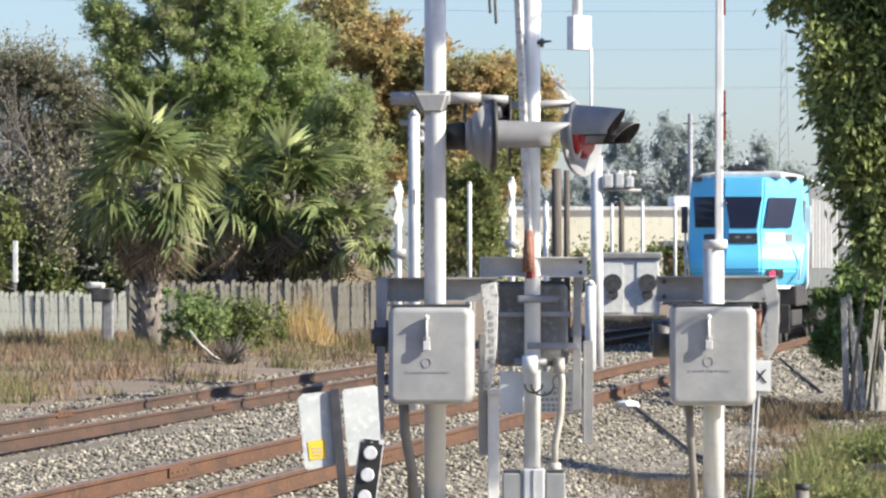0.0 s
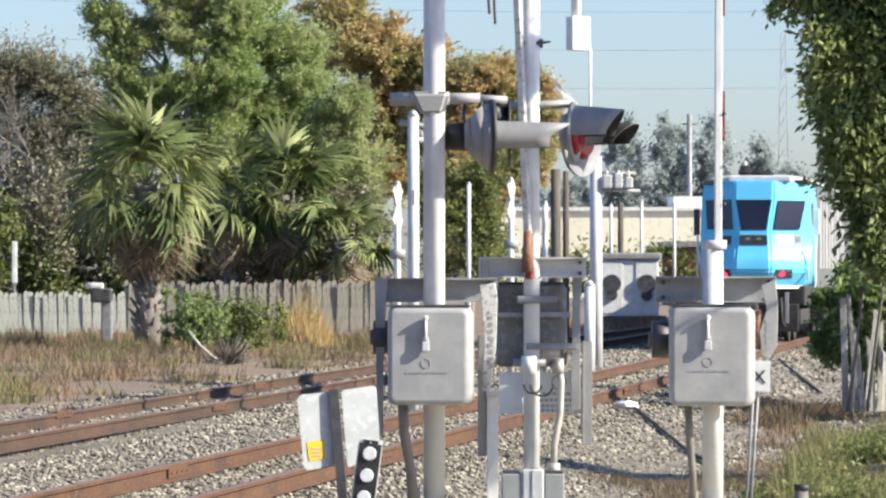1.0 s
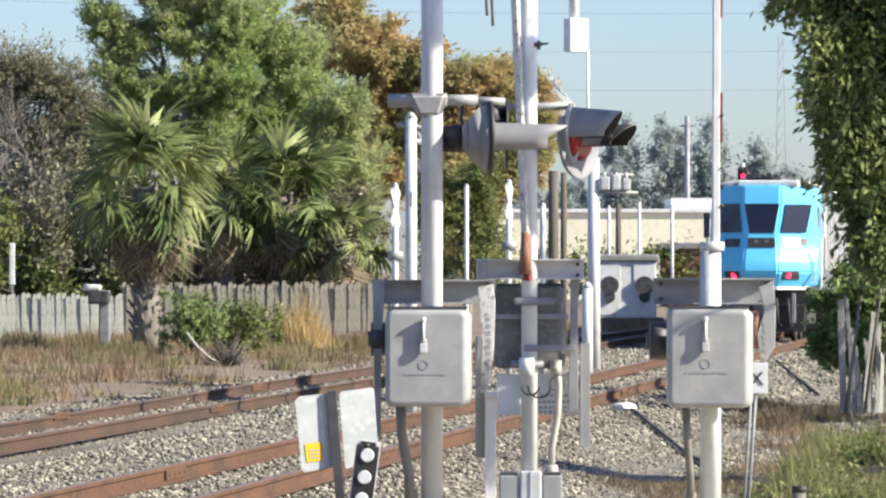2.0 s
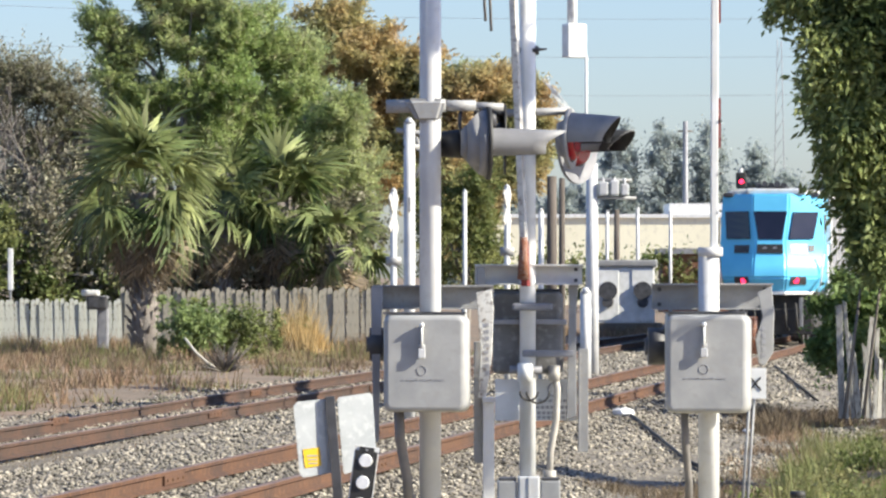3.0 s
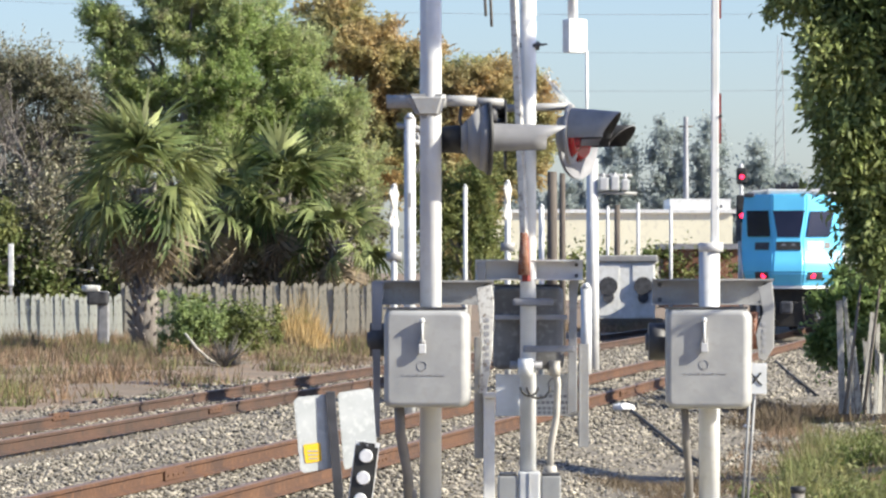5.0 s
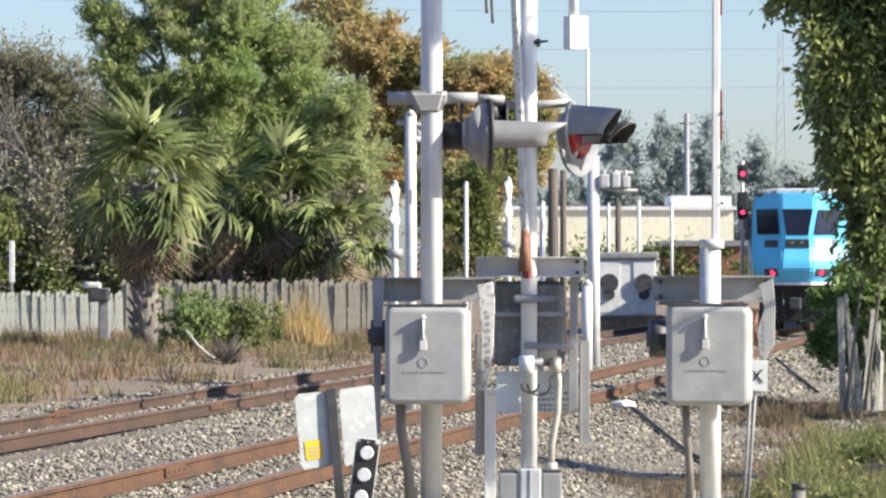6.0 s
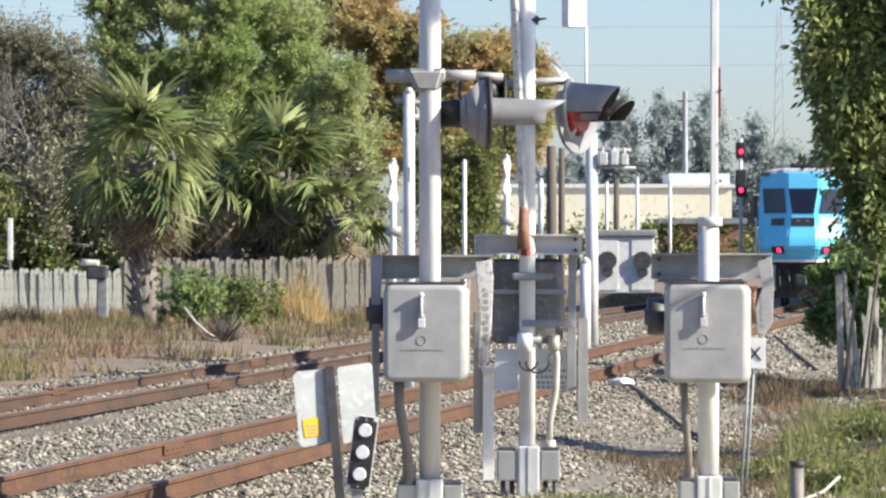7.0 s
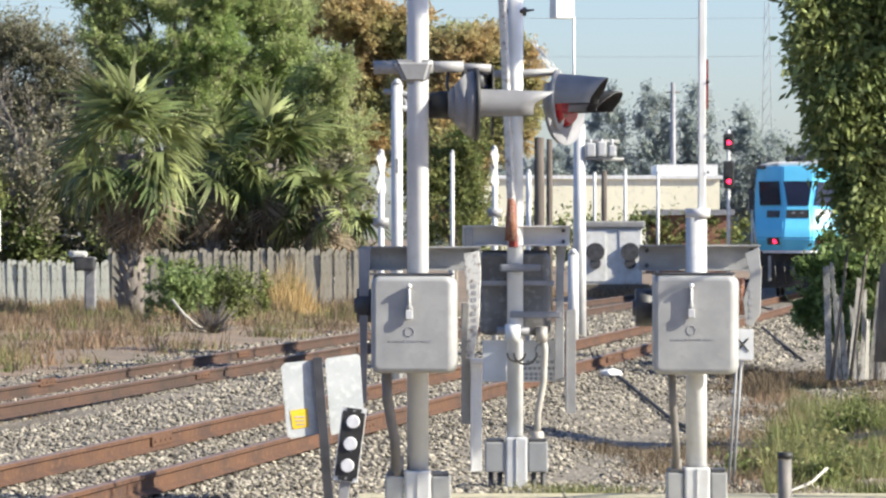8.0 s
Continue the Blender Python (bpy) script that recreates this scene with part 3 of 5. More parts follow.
def signal_mast():
    t = thing("crossing_signal_mast", (-0.052, 27.6, 0.03), "silver crossing signal mast with lamps and grey gate case", "signal mast")
    bm = bmesh.new()
    rod(bm, (0, 0, 0.2), (0, 0, 5.6), 0.0705, seg=24)
    part("pole", bm, ALU, t, "silver painted steel pole")
    gate_case(t, -0.304, 0.262, -0.44, -0.09, 0.99, 1.63)
    beam(t, -0.378, 0.415, 0.10, 1.65, 1.81)
    hub(t, -0.345, 0.14, 1.42)
    plate(t, [(-0.39, 1.80), (-0.31, 1.80), (-0.33, 1.3), (-0.335, 0.78), (-0.37, 0.78), (-0.385, 1.4)], 0.05, 0.012, MIDGREY, "grey counterweight arm")
    p = plate(t, [(0.30, 1.76), (0.40, 1.78), (0.415, 1.66), (0.405, 1.35), (0.365, 1.07), (0.315, 1.07), (0.33, 1.4)], 0.02, 0.012, CHIPPED, "chipped white counterweight arm with worn lettering")
    letter_bars(p, 0.368, 0.02, 1.55, 8, 0.045, 0.03, 0.026)
    bm = bmesh.new()
    box(bm, 0.285, 0.345, 0.06, 0.12, 0.64, 1.44, 0.006)
    part("counterweight", bm, STEEL, t, "grey counterweight bar")
    bm = bmesh.new()
    box(bm, 0.345, 0.36, 0.0, 0.09, 0.33, 1.07, 0.004)
    box(bm, 0.36, 0.42, 0.07, 0.09, 0.33, 1.04, 0.004)
    box(bm, 0.342, 0.43, -0.01, 0.1, 1.04, 1.075, 0.006)
    part("channel_weight", bm, ALU, t, "sunlit aluminium channel")
    bm = bmesh.new()
    tube(bm, [(-0.205, -0.2, 1.0), (-0.195, -0.17, 0.8), (-0.15, -0.1, 0.55), (-0.135, -0.06, 0.30)], 0.034, 12)
    rod(bm, (-0.135, -0.06, 0.30), (-0.135, -0.06, 0.44), 0.045, seg=12)
    part("conduit", bm, CONDUIT, t, "bent grey cable conduit")
    base(t, 0.215, 0.344)
    bm = bmesh.new()
    rod(bm, (-0.29, 0, 2.98), (0.1, 0, 2.985), 0.044, seg=16)
    rod(bm, (0.05, 0, 2.985), (0.30, 0, 2.985), 0.036, seg=16)
    rod(bm, (0.25, 0, 2.985), (0.48, 0, 2.975), 0.026, seg=14)
    part("crossarm", bm, STEEL, t, "grey pipe crossarm")
    bm = bmesh.new()
    vs = box(bm, -0.165, 0.105, -0.095, 0.095, 2.87, 3.03, 0)
    for v in vs:
        if v.co.z < 2.9:
            v.co.x *= 0.55
    bmesh.ops.bevel(bm, geom=list(bm.edges), offset=0.03, segments=3, affect="EDGES")
    part("clamp", bm, STEEL, t, "cast clamp for the crossarm")
    bm = bmesh.new()
    rod(bm, (0.31, 0, 2.98), (0.31, 0, 2.72), 0.022, seg=10)
    tube(bm, [(0.2, 0.02, 2.97), (0.19, 0.03, 2.86), (0.22, 0.02, 2.78)], 0.012, 8)
    tube(bm, [(0.40, 0.02, 2.95), (0.41, 0.0, 2.85)], 0.03, 10)
    part("bracket", bm, DARK, t, "dark lamp bracket and cable")
    lamp_head(t, 0.385, 0.0, 2.74, 4, 0.24, 0.50, True, 0.1, 0.085, 300)
    bm = bmesh.new()
    rod(bm, (0.485, 0.22, 2.77), (0.50, 0.22, 2.77), 0.23, seg=32)
    rod(bm, (0.42, 0.22, 2.80), (0.49, 0.22, 2.79), 0.07, 0.12, 16)
    rod(bm, (0.46, 0.1, 2.96), (0.47, 0.2, 2.9), 0.03, seg=8)
    part("background_disc", bm, BLACK, t, "black disc of the rear lamp")
    bm = bmesh.new()
    rod(bm, (0.065, 0.12, 2.735), (0.24, 0.1, 2.74), 0.082, 0.1, 20)
    part("hood", bm, BLACK, t, "black hood of the rear lamp")


def middle_mast():
    t = thing("crossing_gate_mast", (0.706, 32.9, -0.08), "silver gate mast with raised striped arm and grey cases", "gate mast")
    bm = bmesh.new()
    rod(bm, (-0.008, 0, 0.2), (-0.008, 0, 5.6), 0.063, seg=24)
    part("pole", bm, WHITE, t, "white painted steel pole")
    gate_case(t, -0.285, 0.28, 0.10, 0.42, 1.21, 1.87, False, DARKCASE)
    beam(t, -0.42, 0.42, -0.04, 1.91, 2.07, ALU)
    plate(t, [(0.31, 2.05), (0.40, 2.05), (0.375, 1.7), (0.375, 0.88), (0.30, 0.86), (0.315, 1.7)], 0.075, 0.014, STEEL, "grey counterweight arm")
    plate(t, [(-0.41, 2.05), (-0.34, 2.05), (-0.335, 1.65), (-0.38, 1.65)], -0.08, 0.014, STEEL, "grey counterweight arm stub")
    bm = bmesh.new()
    box(bm, -0.29, 0.3, 0.02, 0.05, 1.60, 1.64, 0.006)
    box(bm, -0.13, 0.19, -0.10, -0.07, 1.71, 1.77, 0.02)
    box(bm, -0.05, 0.35, -0.09, -0.05, 1.35, 1.40, 0.01)
    rod(bm, (-0.15, -0.05, 1.25), (0.1, -0.05, 1.25), 0.03, seg=10)
    part("clamp", bm, MIDGREY, t, "dark mounting clamps")
    bm = bmesh.new()
    box(bm, 0.39, 0.47, 0.14, 0.16, 0.6, 1.41, 0.004)
    box(bm, 0.39, 0.405, 0.08, 0.16, 0.6, 1.41, 0.004)
    part("channel_weight", bm, STEEL, t, "grey channel counterweight")
    bm = bmesh.new()
    box(bm, -0.26, 0.385, 0.17, 0.175, 0.845, 1.17, 0.002)
    s = part("notice_board", bm, WHITE, t, "white notice with unreadable grey print")
    bm = bmesh.new()
    for k, (z, x0, n) in enumerate(((1.0, 0.08, 7), (0.95, 0.06, 8), (0.905, 0.07, 7), (0.87, 0.07, 6))):
        for i in range(n):
            box(bm, x0 + i * 0.038, x0 + i * 0.038 + 0.028, 0.166, 0.171, z - 0.012, z + 0.012)
    for k in range(18):
        a, b = k * math.tau / 18, (k + 1) * math.tau / 18
        rod(bm, (0.21 + 0.055 * math.cos(a), 0.168, 1.09 + 0.055 * math.sin(a)), (0.21 + 0.055 * math.cos(b), 0.168, 1.09 + 0.055 * math.sin(b)), 0.007, seg=6)
    tagged(part("print", bm, INK, s, "grey bars of print and a ring"), kind="stuff")
    bm = bmesh.new()
    tube(bm, [(0.20, 0.06, 1.24), (0.225, 0.065, 1.1), (0.215, 0.065, 0.85), (0.17, 0.06, 0.6), (0.165, 0.05, 0.40)], 0.028, 12)
    rod(bm, (0.20, 0.06, 1.16), (0.20, 0.06, 1.28), 0.045, seg=12)
    rod(bm, (0.165, 0.05, 0.36), (0.165, 0.05, 0.46), 0.05, seg=12)
    part("conduit", bm, PALE, t, "pale bent cable conduit")
    bm = bmesh.new()
    rod(bm, (-0.03, -0.1, 1.16), (-0.03, -0.1, 1.30), 0.06, seg=12)
    part("cap", bm, WHITE, t, "white bell cap")
    bm = bmesh.new()
    for r, x in ((0.07, 0.0), (0.09, 0.07)):
        pts = [(x + r * math.cos(a), -0.1, 1.08 + r * math.sin(a)) for a in [math.pi * (1 + k / 8) for k in range(9)]]
        tube(bm, pts, 0.009, 6)
    part("cable", bm, RUBBER, t, "black hanging cable loops")
    base(t, 0.245, 0.42, 0.15)
    bm = bmesh.new()
    box(bm, -0.2, 0.26, -0.22, 0.22, -0.35, 0.03, 0.02)
    part("footing", bm, CONCRETE, t, "stained concrete footing")
    striped_arm(t, (-0.025, -0.14, 1.9), (-0.16, -0.10, 5.0), 0.085, 0.05, [(0.0, 0.115)])
    bm = bmesh.new()
    rod(bm, (-0.045, -0.2, 1.95), (-0.045, -0.2, 2.28), 0.05, 0.03, 10)
    part("shroud", bm, STAIN, t, "rust-stained arm shroud")
    bm = bmesh.new()
    rod(bm, (-0.2, 0, 3.25), (0.33, 0, 3.27), 0.03, seg=14)
    part("crossarm", bm, STEEL, t, "grey pipe crossarm")
    bm = bmesh.new()
    rod(bm, (0.03, -0.04, 3.74), (0.14, -0.06, 3.75), 0.018, 0.006, 8)
    rod(bm, (-0.08, 0, 3.74), (0.08, 0, 3.74), 0.035, seg=10)
    part("bracket", bm, DARK, t, "small dark bracket")
    bm = bmesh.new()
    rod(bm, (0.02, 0, 4.45), (-0.42, 0, 4.45), 0.025, seg=10)
    part("stub_arm", bm, STEEL, t)
    for x, z in ((-0.345, 3.97), (-0.30, 3.89)):
        bm = bmesh.new()
        tube(bm, [(x + 0.01, 0, 4.45), (x - 0.005, 0, 4.2), (x + 0.008, 0, z)], 0.012, 6)
        part("cable_end", bm, CONDUIT, t, "dangling brown cable end")
    lamp_head(t, 0.33, -0.05, 3.05, -14, 0.235, 0.38, False, 0.205, 0.17, 200, STEEL, 0)
    lamp_head(t, 0.40, 0.45, 2.99, -34, 0.28, 0.50, False, 0.16, 0.135, 200, MIDGREY, 1)


def gate_mast():
    t = thing("pedestrian_gate_mast", (1.798, 28, 0.03), "silver gate mast with grey case and raised white arm", "gate mast")
    bm = bmesh.new()
    rod(bm, (0, 0, 0.2), (0, 0, 2.04), 0.0695, seg=24)
    rod(bm, (0.01, 0, 2.0), (0.01, 0, 2.06), 0.082, seg=24)
    part("pole", bm, ALU, t, "silver painted steel pole")
    gate_case(t, -0.312, 0.26, -0.44, -0.09, 0.97, 1.63)
    beam(t, -0.37, 0.435, 0.10, 1.645, 1.82)
    hub(t, -0.345, 0.10, 1.40, 0.125)
    p = plate(t, [(0.325, 1.76), (0.42, 1.80), (0.435, 1.62), (0.43, 1.36), (0.37, 1.27), (0.33, 1.29), (0.31, 1.45), (0.36, 1.6)], 0.02, 0.012, CASE, "grey curved counterweight arm with worn lettering")
    letter_bars(p, 0.365, 0.02, 1.52, 5, 0.045, 0.028, 0.026)
    bm = bmesh.new()
    rod(bm, (0.30, 0.05, 1.6), (0.30, 0.05, 1.35), 0.03, seg=10)
    part("linkage", bm, STAIN, t, "rusty linkage rod")
    bm = bmesh.new()
    tube(bm, [(-0.175, -0.2, 1.0), (-0.165, -0.16, 0.75), (-0.14, -0.1, 0.5), (-0.135, -0.06, 0.30)], 0.027, 12)
    rod(bm, (-0.135, -0.06, 0.30), (-0.135, -0.06, 0.40), 0.036, seg=12)
    part("conduit", bm, CONDUIT, t, "bent grey cable conduit")
    base(t, 0.20, 0.344)
    striped_arm(t, (0.035, 0, 2.04), (0.045, 0, 5.2), 0.062, 0.05, [])
    bm = bmesh.new()
    for lo, hi in ((2.72, 3.05), (3.55, 4.2)):
        box(bm, 0.056, 0.0785, -0.0275, 0.02, lo, hi)
    part("red_band", bm, RED, t, "red reflective strip on the arm's edge")
    bm = bmesh.new()
    for z in (2.3, 2.55, 2.9):
        rod(bm, (0.068, -0.03, z), (0.085, -0.03, z), 0.009, seg=8)
    part("bolt", bm, DARK, t)


signal_mast()
middle_mast()
gate_mast()


def panel(parent, pts, material, label, name, y=0.0, thick=0.004):
    ob = plate(parent, pts, y, thick, material, label, name)
    for v in ob.data.vertices:
        v.co.y += 0.28 * (v.co.x + 0.05)
    return ob


def signs():
    t = thing("sign_post", (-0.545, 25, 0.0), "leaning dark steel post with two bare aluminium sign backs", "sign")
    bm = bmesh.new()
    vs = box(bm, -0.026, 0.026, -0.02, 0.02, -0.3, 1.19, 0.004)
    box(bm, -0.03, -0.022, -0.024, 0.0, -0.3, 1.19)
    bmesh.ops.transform(bm, matrix=pose(0, 0, 0, 0, -4.6, 0), verts=bm.verts)
    part("post", bm, DARK, t, "dark steel channel post")
    a = panel(t, [(-0.313, 1.13), (-0.29, 1.155), (-0.085, 1.175), (-0.075, 1.16), (-0.045, 0.76), (-0.06, 0.735), (-0.255, 0.705), (-0.275, 0.725)], SIGNBACK, "bare aluminium sign back with a yellow sticker", "sign_panel", 0.03)
    panel(a, [(-0.257, 0.872), (-0.157, 0.885), (-0.147, 0.775), (-0.242, 0.762)], YELLOW, "yellow inventory sticker", "sticker", 0.026, 0.003)
    bm = bmesh.new()
    for i in range(3):
        box(bm, -0.232 + 0.004 * i, -0.17, 0.0235, 0.026, 0.83 - i * 0.022, 0.838 - i * 0.022)
    for v in bm.verts:
        v.co.y += 0.28 * (v.co.x + 0.05)
    part("print", bm, INK, a, "rows of tiny print")
    panel(t, [(-0.055, 1.16), (-0.045, 1.18), (0.135, 1.205), (0.155, 1.19), (0.18, 0.80), (0.165, 0.78), (-0.01, 0.72), (-0.02, 0.74)], SIGNBACK, "second bare aluminium sign back", "sign_panel", 0.05)
    t = thing("object_marker", (-0.565, 24.8, 0.0), "black object marker with three white round reflectors", "road marker")
    m = pose(0.03, 0, 0, 0, 7.5, 0)
    bm = bmesh.new()
    box(bm, -0.03, 0.03, 0.01, 0.05, -0.3, 0.62, 0.005)
    bmesh.ops.transform(bm, matrix=m, verts=bm.verts)
    part("post", bm, STEEL, t)
    bm = bmesh.new()
    vs = box(bm, -0.066, 0.066, -0.006, 0.0, 0.47, 0.9, 0)
    bmesh.ops.bevel(bm, geom=[e for e in bm.edges if abs(e.verts[0].co.y - e.verts[1].co.y) > 0.004], offset=0.022, segments=4, affect="EDGES")
    bmesh.ops.transform(bm, matrix=m, verts=bm.verts)
    pl = part("marker_plate", bm, BLACK, t, "black plate with rounded corners")
    bm = bmesh.new()
    box(bm, -0.072, 0.072, 0.0, 0.004, 0.465, 0.905, 0.001)
    bmesh.ops.transform(bm, matrix=m, verts=bm.verts)
    part("backing", bm, WHITE, pl, "white edged backing")
    for z in (0.82, 0.69, 0.56):
        bm = bmesh.new()
        rod(bm, (0, -0.006, z), (0, -0.016, z), 0.041, 0.036, 24)
        bmesh.ops.transform(bm, matrix=m, verts=bm.verts)
        part("reflector", bm, REFLECT, pl, "white round reflector")
    for z in (0.885, 0.485):
        bm = bmesh.new()
        rod(bm, (0, -0.006, z), (0, -0.012, z), 0.008, seg=8)
        bmesh.ops.transform(bm, matrix=m, verts=bm.verts)
        part("bolt", bm, STEEL, pl)
    t = thing("small_sign", (2.395, 33, -0.06), "small white sign with a black letter on a leaning post", "sign")
    bm = bmesh.new()
    for d in (-0.018, 0.018):
        rod(bm, (-0.02 + d, 0, -0.2), (0.075 + d, 0, 1.22), 0.012, seg=8)
    part("post", bm, STEEL, t, "thin leaning double post")
    bm = bmesh.new()
    box(bm, -0.05, 0.17, -0.03, -0.025, 1.0, 1.24, 0.002)
    p = part("sign_panel", bm, WHITE, t, "white plate")
    cu = bpy.data.curves.new("letter", "FONT")
    cu.body, cu.size, cu.extrude, cu.align_x = "X", 0.15, 0.002, "CENTER"
    ob = new("letter", cu)
    ob.data.materials.append(BLACK)
    ob.parent = p
    ob.matrix_local = pose(0.085, -0.034, 1.065, 90, 0, 0)
    t = thing("pipe_post", (2.302, 27, 0.0), "grey plastic pipe post with a black cap", "post")
    bm = bmesh.new()
    rod(bm, (0, 0, -0.2), (0, 0, 0.50), 0.044, seg=16)
    part("pipe", bm, CONDUIT, t)
    bm = bmesh.new()
    rod(bm, (0, 0, 0.48), (0, 0, 0.52), 0.05, seg=16)
    part("cap", bm, BLACK, t, "black cap")


signs()


# ---- far side of the crossing ----
def white_post(px, py, z0, z1, r, label, extra=None, name="white_post"):
    t = thing(name, (px, py, z0), label, "post", "white posts past the tracks")
    bm = bmesh.new()
    rod(bm, (0, 0, -0.3), (0, 0, z1 - z0), r, seg=12)
    rod(bm, (0, 0, z1 - z0), (0, 0, z1 - z0 + r), r * 1.1, r * 0.3, 12)
    part("pole", bm, ALU, t)
    if extra:
        extra(t, z1 - z0)
    return t


def far_side():
    def rig(t, h):
        bm = bmesh.new()
        rod(bm, (-0.08, 0, h - 0.35), (0.16, 0, h - 0.35), 0.05, seg=8)
        rod(bm, (-0.2, 0, h - 0.1), (0.3, 0, h - 0.16), 0.04, seg=8)
        tube(bm, [(0.1, 0, h - 0.2), (0.2, 0, h - 0.5), (0.1, 0, h - 0.8)], 0.03, 6)
        part("crossarm", bm, STEEL, t)
        bm = bmesh.new()
        box(bm, -0.02, 0.02, -0.4, 0.4, h - 1.3, h - 1.1, m=None)
        part("bracket", bm, MIDGREY, t)
    white_post(-0.424, 62, -0.1, 4.144, 0.085, "white slender crossing mast with lamp brackets", rig, "crossing_mast")

    def buck(t, h):
        for s in (-1, 1):
            bm = bmesh.new()
            box(bm, -0.36, 0.36, -0.012, 0.012, -0.06, 0.06)
            bmesh.ops.transform(bm, matrix=pose(0, -0.1, h - 0.35, 0, 0, 76) @ pose(0, 0, 0, 0, s * 48, 0), verts=bm.verts)
            part("crossbuck_blade", bm, CHIPPED, t, "white crossbuck blade seen edge on")
        bm = bmesh.new()
        rod(bm, (-0.12, 0, h - 1.1), (0.12, 0, h - 1.1), 0.075, seg=12)
        part("lamp", bm, STEEL, t)
    white_post(-0.699, 66, -0.1, 3.227, 0.05, "white crossbuck post seen edge on", buck, "crossbuck_post")
    white_post(1.177, 72, -0.1, 3.415, 0.05, "white crossbuck post seen edge on", buck, "crossbuck_post")
    white_post(0.441, 70, -0.1, 3.308, 0.036, "plain white slender post")
    white_post(1.854, 76, -0.1, 3.072, 0.05, "plain white slender post")
    for x, h in ((6.252, 4.263), (7.381, 4.409), (8.594, 4.263)):
        white_post(x, 156, -0.1, h, 0.062, "plain white tall post beyond the tracks")
    white_post(2.939, 84, -0.1, 1.562, 0.11, "short white round bollard")

    t = thing("utility_pole", (3.282, 90, -0.1), "pale utility pole carrying a white box on a thin rod", "utility pole")
    bm = bmesh.new()
    rod(bm, (0, 0, -0.3), (0, 0, 4.4), 0.15, 0.12, 16)
    part("pole", bm, ALU, t)
    bm = bmesh.new()
    rod(bm, (-0.12, 0, 4.3), (-0.12, 0, 6.7), 0.03, seg=8)
    rod(bm, (-0.42, 0, 7.1), (-0.42, 0, 9.5), 0.11, seg=10)
    part("rod", bm, WHITE, t)
    bm = bmesh.new()
    box(bm, -0.24, 0.24, -0.13, 0.13, 6.66, 7.38, 0.03)
    bmesh.ops.transform(bm, matrix=pose(-0.375, 0, 0, 0, 0, 34), verts=bm.verts)
    part("equipment_box", bm, WHITE, t, "white equipment box")
    bm = bmesh.new()
    for k in range(7):
        a = k / 6
        tube(bm, [(-0.95 - 0.12 * math.sin(a * 5), 0, 6.3 - 0.3 * a), (-0.85 + 0.3 * a, 0.02, 5.9 - 0.2 * a), (-0.5 + 0.25 * a, 0, 5.4 - 0.3 * a)], 0.007, 5)
    part("guy_wire", bm, WHITE, t, "loose thin white wires")
    bm = bmesh.new()
    rod(bm, (0, 0, 4.06), (0.85, 0, 4.04), 0.03, seg=8)
    rod(bm, (0, 0, 3.68), (0.95, 0, 3.66), 0.035, seg=8)
    part("side_arm", bm, STEEL, t, "pair of grey side arms")
    for x, w, h in ((0.24, 0.10, 0.26), (0.48, 0.09, 0.3), (0.70, 0.08, 0.22)):
        bm = bmesh.new()
        box(bm, x - w, x + w, -0.16, 0.14, 3.72, 3.74 + h, 0.03)
        rod(bm, (x, -0.02, 3.7 + h), (x, -0.02, 4.1), 0.035, 0.02, 8)
        part("transformer", bm, ALU, t, "small pale equipment can on the side arm")
    for x, d, w in ((2.964, 110, 0.16), (3.288, 112, 0.10), (6.565, 155, 0.13)):
        t = thing("wooden_pole", (x, d, -0.1), "dark weathered wooden pole", "utility pole", "wooden poles")
        bm = bmesh.new()
        rod(bm, (0, 0, -0.3), (0, 0, 4.6 if d < 130 else 4.44), w, w * 0.8, 10)
        part("pole", bm, POLEWOOD, t)

    t = thing("concrete_pole", (17.6, 300, 0), "tall pale grey concrete pole before distant trees", "utility pole")
    bm = bmesh.new()
    rod(bm, (0, 0, -0.3), (0, 0, 12.9), 0.24, 0.17, 12)
    part("pole", bm, MIDGREY, t)
    bm = bmesh.new()
    rod(bm, (-0.5, 0, 12.2), (0.5, 0, 12.2), 0.06, seg=8)
    part("crossarm", bm, POLEWOOD, t)
    t = thing("relay_house", (6.655, 150, 0.22), "white metal relay cabinet with two dark vents", "relay cabinet")
    bm = bmesh.new()
    box(bm, -1.05, 1.05, 0, 1.8, 0, 2.0, 0.03)
    part("body", bm, WHITE, t)
    bm = bmesh.new()
    box(bm, -1.3, 1.3, -0.3, 2.1, -0.6, 0, 0.02)
    part("plinth", bm, BALLAST, t, "raised stone plinth")
    bm = bmesh.new()
    box(bm, -1.15, 1.15, -0.1, 1.9, 2.0, 2.25, 0.06)
    part("roof", bm, STEEL, t)
    for x in (-0.62, 0.62):
        bm = bmesh.new()
        box(bm, x - 0.38, x + 0.38, -0.03, 0.0, 0.1, 1.9, 0.01)
        d = part("door", bm, WHITE, t)
        bm = bmesh.new()
        rod(bm, (x, -0.14, 1.15), (x, -0.03, 1.15), 0.33, seg=14)
        rod(bm, (x, -0.12, 0.75), (x, -0.03, 0.75), 0.2, seg=14)
        part("vent", bm, DARK, d)

    t = thing("warehouse", (10.729, 290, 0), "long low cream warehouse beyond the trees", "building")
    bm = bmesh.new()
    box(bm, -8.5, 9.5, 0, 20, -0.5, 5.9)
    part("wall", bm, CREAM, t)
    bm = bmesh.new()
    box(bm, -8.7, 9.7, -0.2, 20.2, 5.9, 6.15)
    part("roof", bm, WHITE, t)
    bm = bmesh.new()
    box(bm, 5.2, 9.4, 0.5, 8, 6.15, 6.9)
    part("rooftop_unit", bm, WHITE, t)
    t = thing("storage_shed", (14.059, 230, 0), "low dark red storage shed", "shed")
